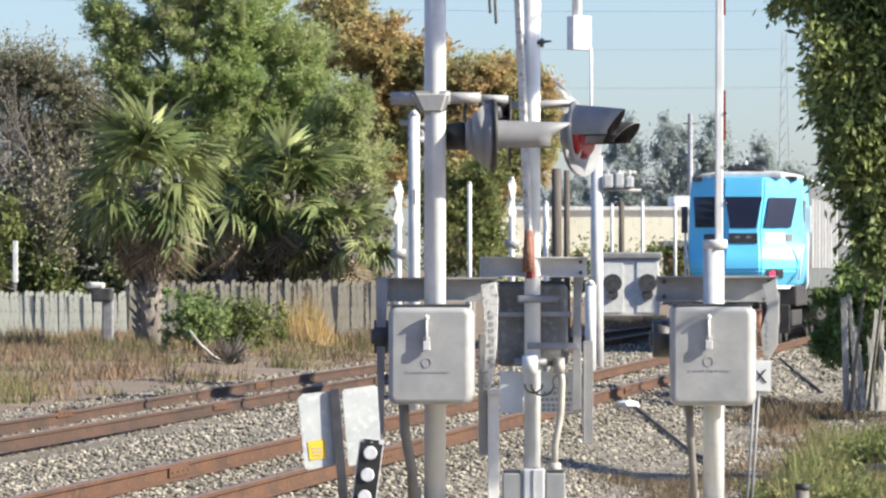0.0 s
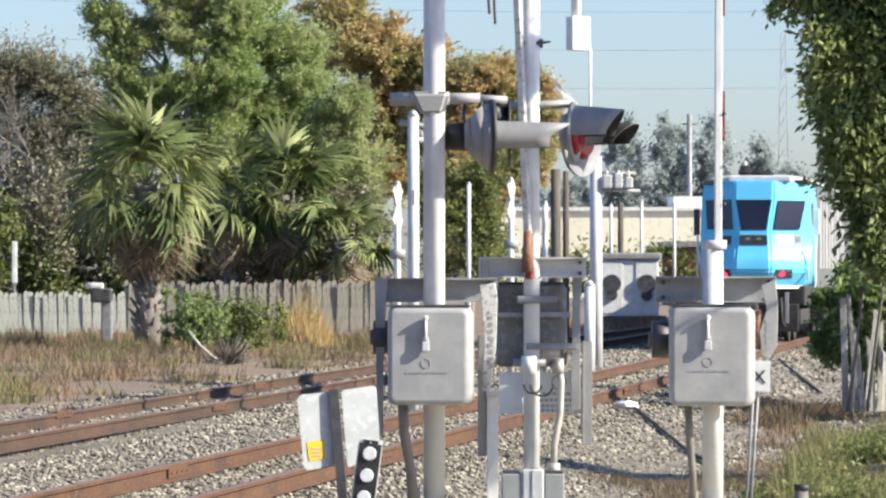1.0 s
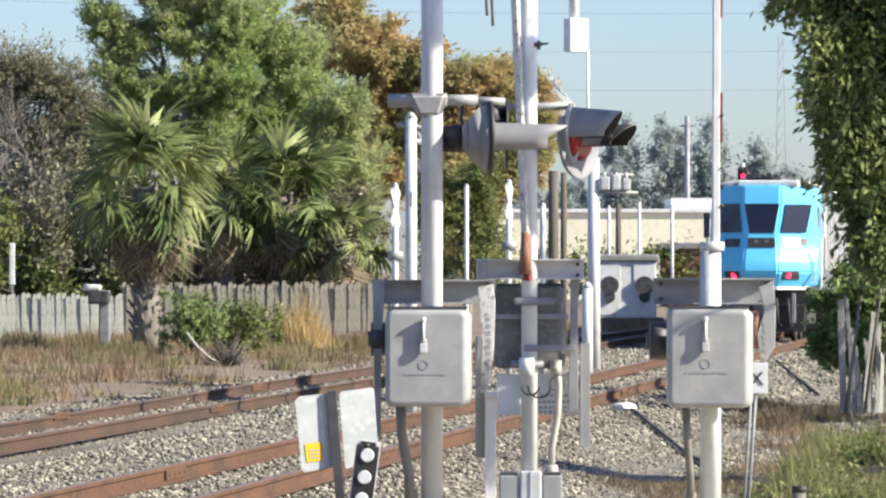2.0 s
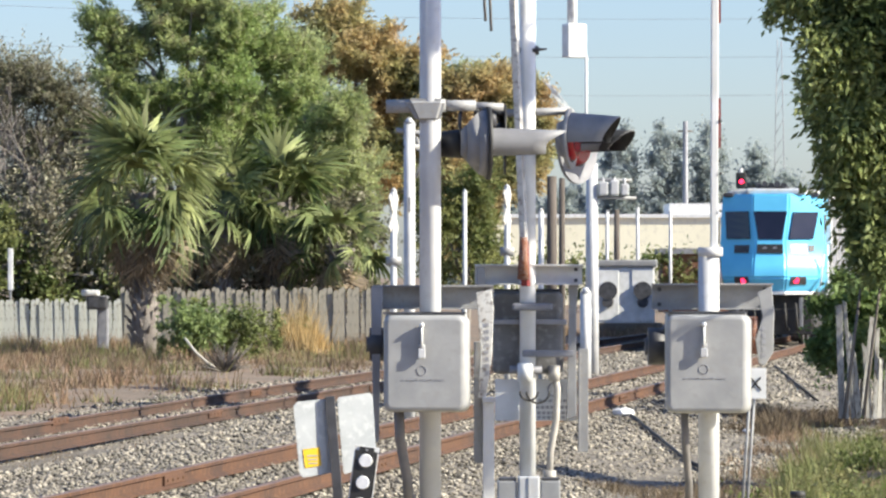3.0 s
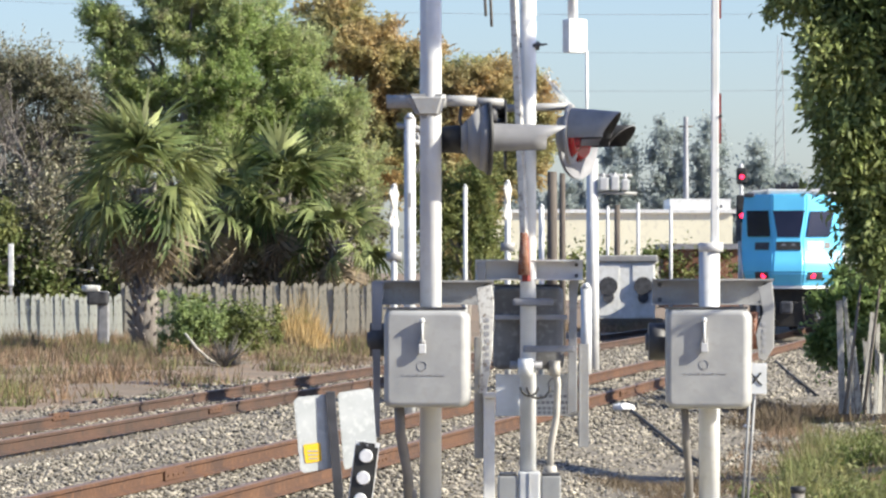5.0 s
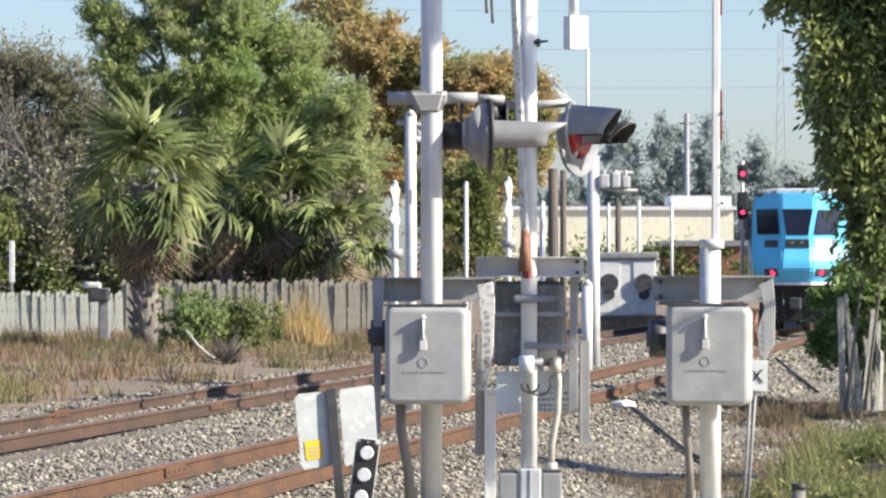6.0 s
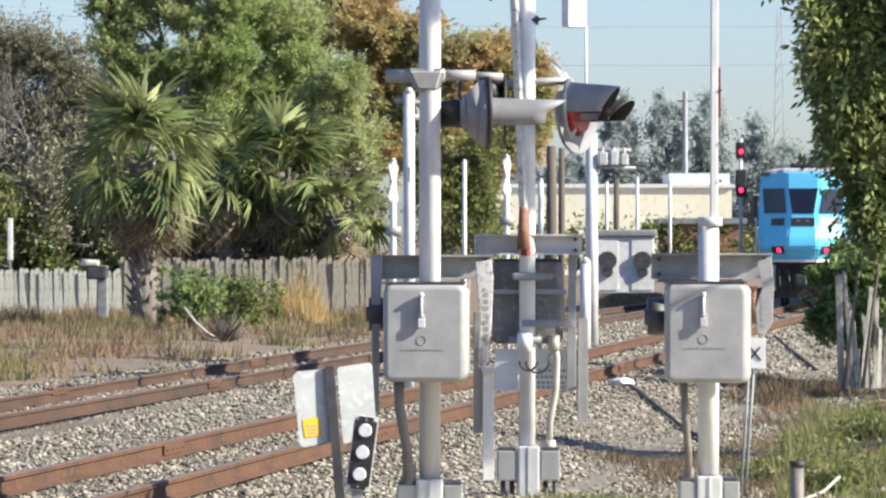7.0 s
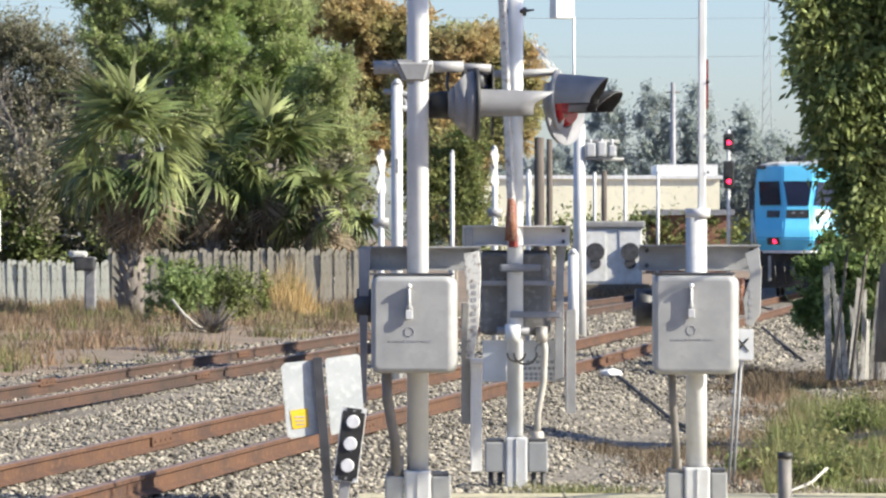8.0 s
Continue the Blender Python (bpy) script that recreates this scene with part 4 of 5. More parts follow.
    bm = bmesh.new()
    box(bm, -1.8, 2.6, 0, 5, -0.3, 3.1)
    part("wall", bm, STAIN, t)
    bm = bmesh.new()
    box(bm, -2.0, 2.8, -0.2, 5.2, 3.1, 3.4)
    part("roof", bm, MIDGREY, t)

    t = thing("railway_signal", (9.7, 135, -0.2), "railway signal with two red lamps on a white mast", "railway signal")
    bm = bmesh.new()
    rod(bm, (0, 0, 0), (0, 0, 5.55), 0.06, seg=10)
    part("mast", bm, ALU, t)
    for z, h in ((5.12, 0.32), (3.88, 0.55)):
        bm = bmesh.new()
        box(bm, -0.17, 0.17, -0.2, -0.02, z - 0.22, z - 0.22 + h * 1.6, 0.05)
        hd = part("signal_head", bm, BLACK, t, "black signal head")
        bm = bmesh.new()
        rod(bm, (0, -0.2, z), (0, -0.215, z), 0.075, seg=16)
        part("lit_lens", bm, REDLIGHT, hd, "lit red lens")
        bm = bmesh.new()
        rod(bm, (0, -0.2, z + 0.15), (0, -0.36, z + 0.14), 0.055, 0.05, 12)
        part("visor", bm, BLACK, hd)
    t = thing("bush", (6.66, 230, 2.054), "low row of dark green bushes by the warehouse", "hedge", kind="stuff")
    c, r = [], []
    for k in range(70):
        c.append((-5 + 16 * k / 70, rng.uniform(-1, 1), rng.uniform(-1.5, 0.9)))
        r.append(rng.uniform(0.5, 1.0))
    v, f = leaves(c, r, 9000, 0.13)
    raw("leaves", v, f, DEEP, t)


far_side()


# ---- fence ----
def fence():
    runs = ((-14.8, -8.7, 114.3, 6, 1.31, "pale weathered picket fence, lower and greyer"), (-8.7, -1.2, 114.95, 4, 1.6, "weathered grey picket fence behind dry weeds"))
    protos = []
    for k in range(5):
        bm = bmesh.new()
        w = 0.135
        vs = [bm.verts.new(p) for p in ((0, 0, -0.2), (w, 0, -0.2), (w, 0, 1.0 - 0.02 * k), (w * 0.75, 0, 1.04), (w * 0.25, 0, 1.04), (0, 0, 1.0))]
        f = bm.faces.new(vs)
        r = bmesh.ops.extrude_face_region(bm, geom=[f])
        bmesh.ops.translate(bm, vec=(0, 0.02, 0), verts=[v for v in r["geom"] if isinstance(v, bmesh.types.BMVert)])
        bmesh.ops.recalc_face_normals(bm, faces=bm.faces)
        me = bpy.data.meshes.new("picket")
        bm.to_mesh(me)
        bm.free()
        me.materials.append(PICKET)
        brown = me.copy()
        brown.materials[0] = BROWNPICKET
        protos.append((me, brown))
    for x0, x1, d, turn, h, label in runs:
        x1 = x0 + (x1 - x0) / math.cos(radians(turn))
        t = thing("picket_fence", (x0, d, -0.09), label, "fence", "picket fence runs", rz=turn)
        bm = bmesh.new()
        for z in (0.4, h - 0.35):
            box(bm, 0, x1 - x0, 0.022, 0.06, z, z + 0.09)
        part("rail", bm, BROWNPICKET if x0 > -9 else PICKET, t)
        x = 0
        while x < x1 - x0:
            ob = new("picket", protos[int(rng.integers(0, 5))][x0 > -9])
            ob.parent = t
            ob.matrix_local = pose(x, rng.uniform(-0.012, 0.012), 0, rng.uniform(-2, 2), rng.uniform(-1.5, 1.5), 0) @ Matrix.Diagonal((1, 1, h * rng.uniform(0.94, 1.03), 1))
            x += rng.uniform(0.126, 0.139)
    t = thing("utility_pedestal", (-8.724, 106, 0.152), "white topped grey utility pedestal by the fence", "utility box")
    bm = bmesh.new()
    box(bm, 0.14, 0.42, 0, 0.3, -0.1, 1.25, 0.04)
    part("cabinet", bm, MIDGREY, t)
    bm = bmesh.new()
    box(bm, -0.12, 0.42, -0.1, 0.3, 0.9, 1.24, 0.06)
    part("housing", bm, DARK, t)
    bm = bmesh.new()
    box(bm, -0.25, 0.2, -0.12, 0.3, 1.24, 1.4, 0.06)
    part("cover", bm, WHITE, t, "white cover")
    t = thing("marker_post", (-11.69, 115.2, 1.25), "thin white marker post with rounded top", "post")
    bm = bmesh.new()
    box(bm, -0.075, 0.075, -0.03, 0.03, 0.25, 1.4, 0.025)
    part("blade", bm, WHITE, t)
    bm = bmesh.new()
    box(bm, -0.03, 0.03, -0.02, 0.02, -1.4, 0.27, 0.008)
    part("stem", bm, STEEL, t)


fence()


# ---- trees and palms ----
def frond_mesh(name, dead, seed):
    r = np.random.default_rng(seed)
    V, F = [], []

    def strip(p0, d, length, w, sag):
        side = np.cross(d, (0, 0, 1.0))
        side /= np.linalg.norm(side) + 1e-6
        n = 4
        base_i = len(V)
        for k in range(n + 1):
            u = k / n
            c = p0 + d * length * u + np.array((0, 0, -sag * u * u))
            ww = w * (1 - u) ** 0.6 * 0.5 + 0.003
            V.append(c - side * ww)
            V.append(c + side * ww)
        for k in range(n):
            a = base_i + 2 * k
            F.append((a, a + 1, a + 3, a + 2))
    L = 1.15
    strip(np.zeros(3), np.array((1, 0, 0.12)), L, 0.05, 0.15)
    hubp = np.array((L, 0, -0.02))
    n = 20
    for k in range(n):
        a = math.radians(-118 + 236 * k / (n - 1)) + r.normal() * 0.05
        fold = 0.28 * abs(math.sin(a)) + r.normal() * 0.06
        d = np.array((math.cos(a) * 0.95 + 0.12, math.sin(a), fold))
        d /= np.linalg.norm(d)
        strip(hubp, d, (1.15 - 0.3 * abs(a) / 2) * r.uniform(0.85, 1.1), 0.135 if not dead else 0.07, (0.75 if not dead else 0.95) * r.uniform(0.6, 1.4))
    ob_me = raw(name, V, F, DEAD if dead else PALM).data
    return ob_me


def palm(at, crown_z, scale, live, dead, label):
    t = thing("sabal_palm", at, label, "palm tree", "sabal palms")
    h = crown_z - at[2]
    bm = bmesh.new()
    rod(bm, (0, 0, -0.3), (0.05, 0, h * 0.5), 0.34, 0.28, 14)
    rod(bm, (0.05, 0, h * 0.5), (0, 0, h), 0.27, 0.3, 14)
    for k in range(110):
        a, z = k * 2.4, h * (0.03 + 0.95 * k / 110)
        d = Vector((math.cos(a), math.sin(a), 0))
        rod(bm, d * 0.24 + Vector((0, 0, z)), d * float(rng.uniform(0.36, 0.52)) + Vector((0, 0, z + float(rng.uniform(0.14, 0.34)))), 0.06, 0.025, 5)
    part("trunk", bm, BARK, t, "rough trunk with old leaf bases")
    for k in range(live + dead):
        is_dead = k >= live
        me = DEADS[k % 3] if is_dead else LIVES[k % 4]
        ob = new("dead_frond" if is_dead else "frond", me)
        ob.parent = t
        a = k * 137.5 + float(rng.uniform(-28, 28))
        if is_dead:
            el = float(rng.uniform(-88, -42))
        else:
            el = 78 - 120 * ((k + 0.5) / live) ** 0.8 + float(rng.uniform(-16, 16))
        s = scale * float(rng.uniform(0.75, 1.2)) * (0.8 if is_dead else 1)
        ob.matrix_local = pose(0, 0, h - (0.25 if is_dead else 0), 0, 0, a) @ pose(0, 0, 0, float(rng.uniform(-45, 45)), -el, 0) @ Matrix.Diagonal((s, s, s, 1))


def keep_mesh(me):
    for ob in list(bpy.data.objects):
        if ob.data == me:
            bpy.data.objects.remove(ob)
    return me


LIVES = [keep_mesh(frond_mesh("frond", False, k)) for k in range(4)]
DEADS = [keep_mesh(frond_mesh("dead_frond", True, 10 + k)) for k in range(3)]
palm((-7.277, 104, -0.01), 3.949, 1.1, 38, 50, "sabal palm with drooping fan fronds and a dead skirt")
palm((-4.413, 118, -0.05), 3.956, 1.04, 32, 44, "second sabal palm with dry brown skirt")
palm((-6.048, 117.5, -0.05), 3.712, 0.91, 22, 44, "shaded sabal palm between two larger ones")
palm((-2.729, 117, -0.05), 2.763, 0.78, 18, 56, "smaller sabal palm thick with dead fronds")


def bare_tree(at, h, label):
    t = thing("bare_tree", at, label, "tree")
    bm = bmesh.new()

    def grow(p, d, length, r, depth):
        q = p + d * length
        rod(bm, p, q, r, r * 0.65, 6)
        if depth:
            for _ in range(3):
                nd = (d + Vector(rng.normal(size=3)) * 0.42 + Vector((0, 0, 0.12))).normalized()
                grow(q, nd, length * float(rng.uniform(0.6, 0.85)), r * 0.6, depth - 1)
    grow(Vector((0, 0, -0.2)), Vector((0.05, 0, 1)), h * 0.3, 0.14, 5)
    part("trunk", bm, BARK, t, "bare pale trunk with twigs")


def trees():
    tree("tree", (-7.425, 122, 0.183), 10, [(-2.29, 0, 9.032, 0.4, 0.35, 0.8), (-1.5, 0, 8.35, 0.7, 0.6, 0.6), (-0.3, 0, 8.7, 0.9, 0.7, 0.8), (0.5, 0, 9.7, 0.9, 0.7, 0.6), (-0.9, 0, 9.9, 0.5, 0.4, 0.5), (1.4, 0, 8.95, 0.7, 0.55, 0.98), (-0.491, 0, 6.824, 1.308, 1.047, 0.654), (-1.799, 0, 7.315, 0.736, 0.589, 0.818), (-0.818, 0, 5.516, 1.799, 1.439, 1.145), (0.981, 0, 7.151, 0.981, 0.785, 1.308)], 130000, 0.06, FEATHER, "feathery bright green tree with gaps showing sky", spray=(0.55, 0.3, 60), bottom=-1, limbs=9)
    tree("tree", (-5.094, 125, 0.141), 9, [(-0.335, 0, 8.954, 1.173, 0.938, 1.34), (0.335, 0, 7.111, 1.34, 1.072, 1.34), (-0.67, 0, 6.273, 1.34, 1.072, 1.173), (1.34, 0, 6.273, 1.005, 0.804, 1.34), (-0.168, 0, 4.765, 1.843, 1.475, 1.508), (-1.508, 0, 5.938, 1.173, 0.938, 1.508), (-1.3, 0, 8.6, 0.9, 0.7, 1.0), (0.9, 0, 8.3, 0.8, 0.6, 0.9)], 145000, 0.06, FEATHER, "tall feathery green tree behind the fence", spray=(0.6, 0.25, 60), bottom=-1, limbs=9)
    tree("tree", (-2.799, 120, 0.131), 7.5, [(-0.161, 0, 5.458, 0.885, 0.708, 1.448), (0.483, 0, 4.332, 0.563, 0.45, 1.448), (0, 0, 2.885, 0.724, 0.579, 0.965), (-0.804, 0, 4.332, 0.965, 0.772, 1.287)], 85000, 0.06, FEATHER, "rounded green tree beside the crossing masts", spray=(0.55, 0.2, 60), bottom=-1)
    tree("tree", (-12.811, 132, -0.046), 9, [(-0.708, 0, 8.0, 1.062, 0.849, 1.062), (0.885, 0, 7.9, 0.885, 0.708, 0.885), (0, 0, 5.45, 1.416, 1.132, 1.592), (1.592, 0, 5.804, 1.062, 0.849, 1.592), (-0.531, 0, 3.327, 1.416, 1.132, 1.416), (2.123, 0, 6.866, 0.885, 0.708, 1.239), (2.477, 0, 4.566, 1.062, 0.849, 1.592)], 130000, 0.055, DULL, "grey brown half bare tree behind the fence", spray=(1.0, 0.2, 50), clump=(0.3, 0.7), bottom=-1, limbs=12)
    bare_tree((-12.367, 124, -0.012), 8.0, "bare grey branching tree among the undergrowth")
    bare_tree((-11.023, 122, 0.019), 7.6, "thin bare tree with pale twigs")
    tree("tree", (-10.345, 118, 0.081), 5, [(0, 0, 2.6, 2.2, 1.6, 2.6), (2.4, 0, 2.2, 2.2, 1.5, 2.2)], 46000, 0.07, DULL, "low brownish undergrowth tree behind fence", clump=(0.3, 0.7), bottom=-1)
    tree("tree", (-5.806, 119, 0.066), 5, [(0, 0, 2.4, 2.6, 1.6, 2.4), (2.4, 0, 2.2, 2.2, 1.5, 2.2)], 50000, 0.07, DULL, "brownish undergrowth tree behind the palms", clump=(0.3, 0.7), bottom=-1)
    tree("tree", (-12.766, 117, 0.096), 4, [(0, 0, 1.9, 2.2, 1.5, 1.9), (2.6, 0, 1.4, 1.5, 1.2, 1.2)], 20000, 0.08, DEEP, "low green thicket behind the picket fence", clump=(0.3, 0.6), bottom=-1)
    tree("tree", (-3.158, 190, -0.265), 13, [(-1.528, 0, 13.461, 1.783, 1.426, 1.146), (0.637, 0, 12.3, 1.7, 1.426, 1.1), (2.3, 0, 11.4, 1.3, 1.223, 1.1), (-1.528, 0, 12.06, 2.292, 1.834, 1.783), (0.764, 0, 10.787, 2.038, 1.63, 1.91), (3.056, 0, 9.768, 1.528, 1.223, 1.783), (0.764, 0, 7.731, 2.292, 1.834, 2.292), (4.2, 0, 9.6, 1.4, 1.223, 1.273), (2.6, 0, 7.0, 1.8, 1.4, 1.8)], 110000, 0.115, RUSTY, "broad tree with rusty orange flowering crown", spray=(0.8, 0.1, 55), bottom=-1, limbs=10)
    tree("tree", (2.133, 185, -0.208), 10, [(-1.7, 0, 10.1, 1.2, 1.0, 1.2), (-0.5, 0, 10.2, 1.1, 0.9, 1.1), (0.9, 0, 10.2, 1.0, 0.9, 1.1), (1.9, 0, 9.5, 0.8, 0.7, 1.1), (2.4, 0, 8.5, 0.6, 0.5, 1.1), (0, 0, 8.2, 1.8, 1.4, 1.6), (-1.9, 0, 8.0, 1.6, 1.3, 1.9), (1.5, 0, 7.4, 1.0, 0.9, 1.2), (-1.6, 0, 5.4, 1.5, 1.2, 1.6), (-1.9, 0, 3.4, 1.3, 1.1, 1.6), (-0.3, 0, 6.3, 1.5, 1.2, 1.2)], 100000, 0.115, RUSTY, "rusty orange flowering tree near the cream warehouse", spray=(0.8, 0.1, 55), bottom=-1, limbs=9)
    tree("tree", (1.1, 175, -0.2), 6, [(0.2, 0, 5.6, 1.0, 1.0, 1.0), (-0.8, 0, 4.3, 1.2, 1.0, 1.0), (0.7, 0, 3.6, 0.8, 0.8, 1.1), (-0.2, 0, 2.6, 1.4, 1.0, 0.8), (-1.6, 0, 5.4, 1.0, 0.9, 1.2)], 16000, 0.11, DEEP, "low green tree under the rusty crowns", spray=(0.7, 0.1, 50), bottom=-1, limbs=5)
    # drooping tree beside the line
    lob = [(-1.25, 0, 6.0, 0.5, 0.4, 0.45), (-1.05, 0, 5.2, 0.44, 0.4, 0.45), (-0.95, 0, 4.5, 0.38, 0.4, 0.4), (-0.86, 0, 3.85, 0.36, 0.4, 0.36), (-0.76, 0, 3.25, 0.34, 0.35, 0.36), (-0.52, 0, 2.7, 0.3, 0.3, 0.35), (-0.2, 0, 2.25, 0.28, 0.3, 0.25), (-0.4, 0, 5.6, 0.6, 0.6, 0.9), (-0.35, 0, 4.3, 0.5, 0.5, 0.8), (-0.1, 0, 3.3, 0.4, 0.5, 0.7), (0.5, 0, 5.0, 0.6, 0.7, 1.4), (0.6, 0, 3.4, 0.4, 0.5, 0.7), (-0.4, 0, 2.05, 0.25, 0.3, 0.3), (-0.25, 0, 1.7, 0.25, 0.3, 0.25)]
    tree("tree", (7.219, 66, 0.44), 7, lob, 78000, 0.08, LIVE, "dark green tree with drooping leafy twigs beside the line", spray=(0.42, -0.55, 34), r=0.2, limbs=14)
    # thin-crowned tree added out of view, its lobes set to shade the crossing masts
    tree("tree", (6.3, 29.5, -0.2), 8, [(0, 1.95, 5.25, 0.3, 0.3, 0.24), (0, 1.9, 6.25, 0.25, 0.15, 0.3), (-0.2, -3.5, 4.72, 0.25, 0.2, 0.32), (0, 1.85, 7.14, 0.2, 0.1, 0.22), (-0.2, -3.5, 7.9, 0.3, 0.22, 0.4)], 13000, 0.05, DEEP, "unseen thin tree added to shade the crossing masts", r=0.12, clump=(0.09, 0.17), bottom=-1, limbs=5)
    # distant trees, their haze held in the leaf colour
    for x, h, w in ((12.4, 11.7, 2.5), (18.1, 17.7, 1.6), (22.9, 17.8, 1.9), (26.9, 17.4, 1.6), (31.6, 15.4, 1.5), (34.7, 12.3, 2.2), (8.2, 11.2, 3), (39.2, 11.8, 3)):
        d = 420.0
        tree("tree", (x, d, 0), h, [(0, 0, h * 0.62, w, w, h * 0.38), (w * 0.3, 0, h * 0.35, w * 1.2, w, h * 0.35)], 30000, 0.18, FAR, "tall grey green tree in the distance, haze in its leaf colour", clump=(0.5, 1.1), bottom=-1, limbs=4)
    t = thing("wood", (20, 440, 0), "grey green row of distant trees, haze in their leaf colour", "trees", kind="stuff")
    c, r = [], []
    for k in range(240):
        c.append((rng.uniform(-20, 30), rng.uniform(-4, 4), rng.uniform(0, 8.0) + 1.2 * math.sin(k)))
        r.append(rng.uniform(0.9, 1.8))
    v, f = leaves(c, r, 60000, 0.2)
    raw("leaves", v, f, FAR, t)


trees()


def shrub(name, at, spread, n, size, material, label, hi=0.8, lift=0.0):
    at = (at[0], at[1], terrain(at[0], at[1]) - 0.03)
    t = thing(name, at, label, "shrub")
    bm = bmesh.new()
    for k in range(9):
        a = k * 2.4
        rod(bm, (0, 0, -0.1), (math.cos(a) * spread * 0.6, math.sin(a) * spread * 0.5, hi * 0.7), 0.03, 0.01, 6)
    part("stem", bm, BARK, t)
    c, r = clumps(46, (0, 0, hi * (0.5 + lift)), (spread, spread * 0.8, hi * (0.5 - lift)), 0.14, 0.34, -0.9)
    for k in range(16):
        a = rng.uniform(0, math.tau)
        c.append(np.array((math.cos(a) * spread * 1.25, math.sin(a) * spread, hi * rng.uniform(0.2 + 1.7 * lift, 1.1))))
        r.append(0.12)
    v, f = leaves(c, r, n, size)
    raw("foliage", v, f, material, t)
    return t


def plants():
    shrub("shrub", (-5.701, 98, 0.1), 0.6, 5000, 0.06, GREEN, "green leafy shrub in front of the fence", 1.35)
    shrub("shrub", (-4.75, 99, 0.082), 0.8, 7500, 0.05, DEEP, "dull green bush beside the leafy shrub", 1.3)
    shrub("shrub", (-3.787, 107, 0.136), 0.5, 2200, 0.05, GRASS, "yellow green weeds at the fence", 0.9)
    shrub("shrub", (6.95, 70, 0.5), 0.55, 40000, 0.07, GREEN, "bright green bush under the drooping tree", 2.2, 0.17)
    shrub("shrub", (7.5, 70.4, 0.5), 0.65, 40000, 0.07, GREEN, "leafy green bush under the drooping tree", 2.35, 0.17)
    for at, hi in (((3.342, 38, 0.245), 0.35), ((4.127, 43, 0.257), 0.4), ((3.799, 37, 0.189), 0.38), ((2.872, 34.5, 0.212), 0.25), ((4.999, 49, 0.291), 0.45), ((3.07, 33, 0.241), 0.25), ((3.187, 42, 0.127), 0.2)):
        shrub("weed", at, hi * 0.6, 1000, 0.03, GRASS, "low yellow green weed on the verge", hi * 0.75)
    shrub("weed", (-4.309, 66, -0.002), 0.12, 300, 0.035, DULL, "small dry brown weed beside the track", 0.18)
    t = thing("dead_agave", (-4.522, 89, terrain(-4.522, 89)), "spiky dry grey plant with a pale fallen stem", "plant")
    for k in range(70):
        bm = bmesh.new()
        a, e = rng.uniform(0, math.tau), rng.uniform(0.15, 1.2)
        d = Vector((math.cos(a) * math.cos(e), math.sin(a) * math.cos(e), math.sin(e)))
        rod(bm, d * 0.02, d * rng.uniform(0.45, 0.9), 0.022, 0.004, 4)
        part("spike", bm, SPIKE, t)
    bm = bmesh.new()
    tube(bm, [(-0.1, 0, 0.03), (-0.35, 0, 0.2), (-0.6, 0.02, 0.42), (-0.83, 0, 0.72)], 0.03, 8)
    part("fallen_stem", bm, PALE, t, "pale bare stem")
    # old boards under the drooping tree
    t = thing("old_board_fence", (6.27, 66.5, -0.15), "leaning grey weathered boards of an old fence", "fence")
    for x in (0.22, 0.52):
        bm = bmesh.new()
        rod(bm, (x - 0.1, -0.14, -0.2), (x + 0.16, -0.14, 1.85), 0.032, 0.02, 7)
        part("stake", bm, BARK, t, "dark leaning stake")
    for k in range(11):
        bm = bmesh.new()
        h = (1.55, 1.1, 1.6, 0.8, 1.35, 0.95, 1.2, 0.7, 1.3, 0.9, 1.1)[k]
        w = rng.uniform(0.022, 0.055)
        box(bm, -w, w, -0.012, 0.012, -0.2, h, 0.004)
        for v in bm.verts:
            if v.co.z > h - 0.05:
                v.co.z += rng.uniform(-0.12, 0.08)
        bmesh.ops.transform(bm, matrix=pose(k * 0.085 + 0.1, rng.uniform(-0.12, 0.12), 0, rng.uniform(-5, 5), rng.uniform(-7, 7), rng.uniform(-25, 25)), verts=bm.verts)
        part("board", bm, OLDWOOD, t)


plants()


def blades(n, spot, h0, h1, w, material, name, label, lean=0.35):
    """Grass blades on the ground; spot() gives x and y."""
    V = np.zeros((n, 3, 3))
    for i in range(n):
        x, y = spot()
        z = terrain(x, y) - 0.02
        h = rng.uniform(h0, h1) * (0.75 + 1.1 * noise.noise((x * 0.9, y * 0.45, 2)))
        a = rng.uniform(0, math.tau)
        dx, dy = math.cos(a) * w, math.sin(a) * w
        lx, ly = rng.normal() * lean * h, rng.normal() * lean * h
        V[i] = ((x - dx, y - dy, z), (x + dx, y + dy, z), (x + lx, y + ly, z + h))
    ob = raw(name, V.reshape(-1, 3), np.arange(n * 3).reshape(-1, 3), material)
    tagged(ob, label, "grass", kind="stuff")


TUFTS = []
while len(TUFTS) < 1300:
    ty, tx = rng.uniform(60, 114), rng.uniform(-14.5, 4)
    to = (tx - line_x(ty)) * 0.989
    if abs(tx + 4.4) < 0.9 and 82 < ty < 91:
        continue
    if to < -7.6 and noise.noise((tx * 0.35, ty * 0.16, 3)) > -0.12 - 0.5 * min(1, (-7.6 - to) / 3):
        TUFTS.append((tx, ty, rng.uniform(0.1, 0.45)))


def bank_spot():
    """A place in one of the tufts on the bank."""
    x, y, r = TUFTS[int(rng.integers(0, len(TUFTS)))]
    return x + rng.normal() * r, y + rng.normal() * r * 1.5


def green_spot():
    """Greener patches of the bank."""
    while True:
        x, y = bank_spot()
        if noise.noise((x * 0.5, y * 0.2, 8)) > 0.12:
            return x, y


def left_spot():
    """Dry tufts between the rails of the far track."""
    y = rng.normal(49.5, 2.0)
    return line_x(y, -5.0) + rng.uniform(-0.7, 1.5), y


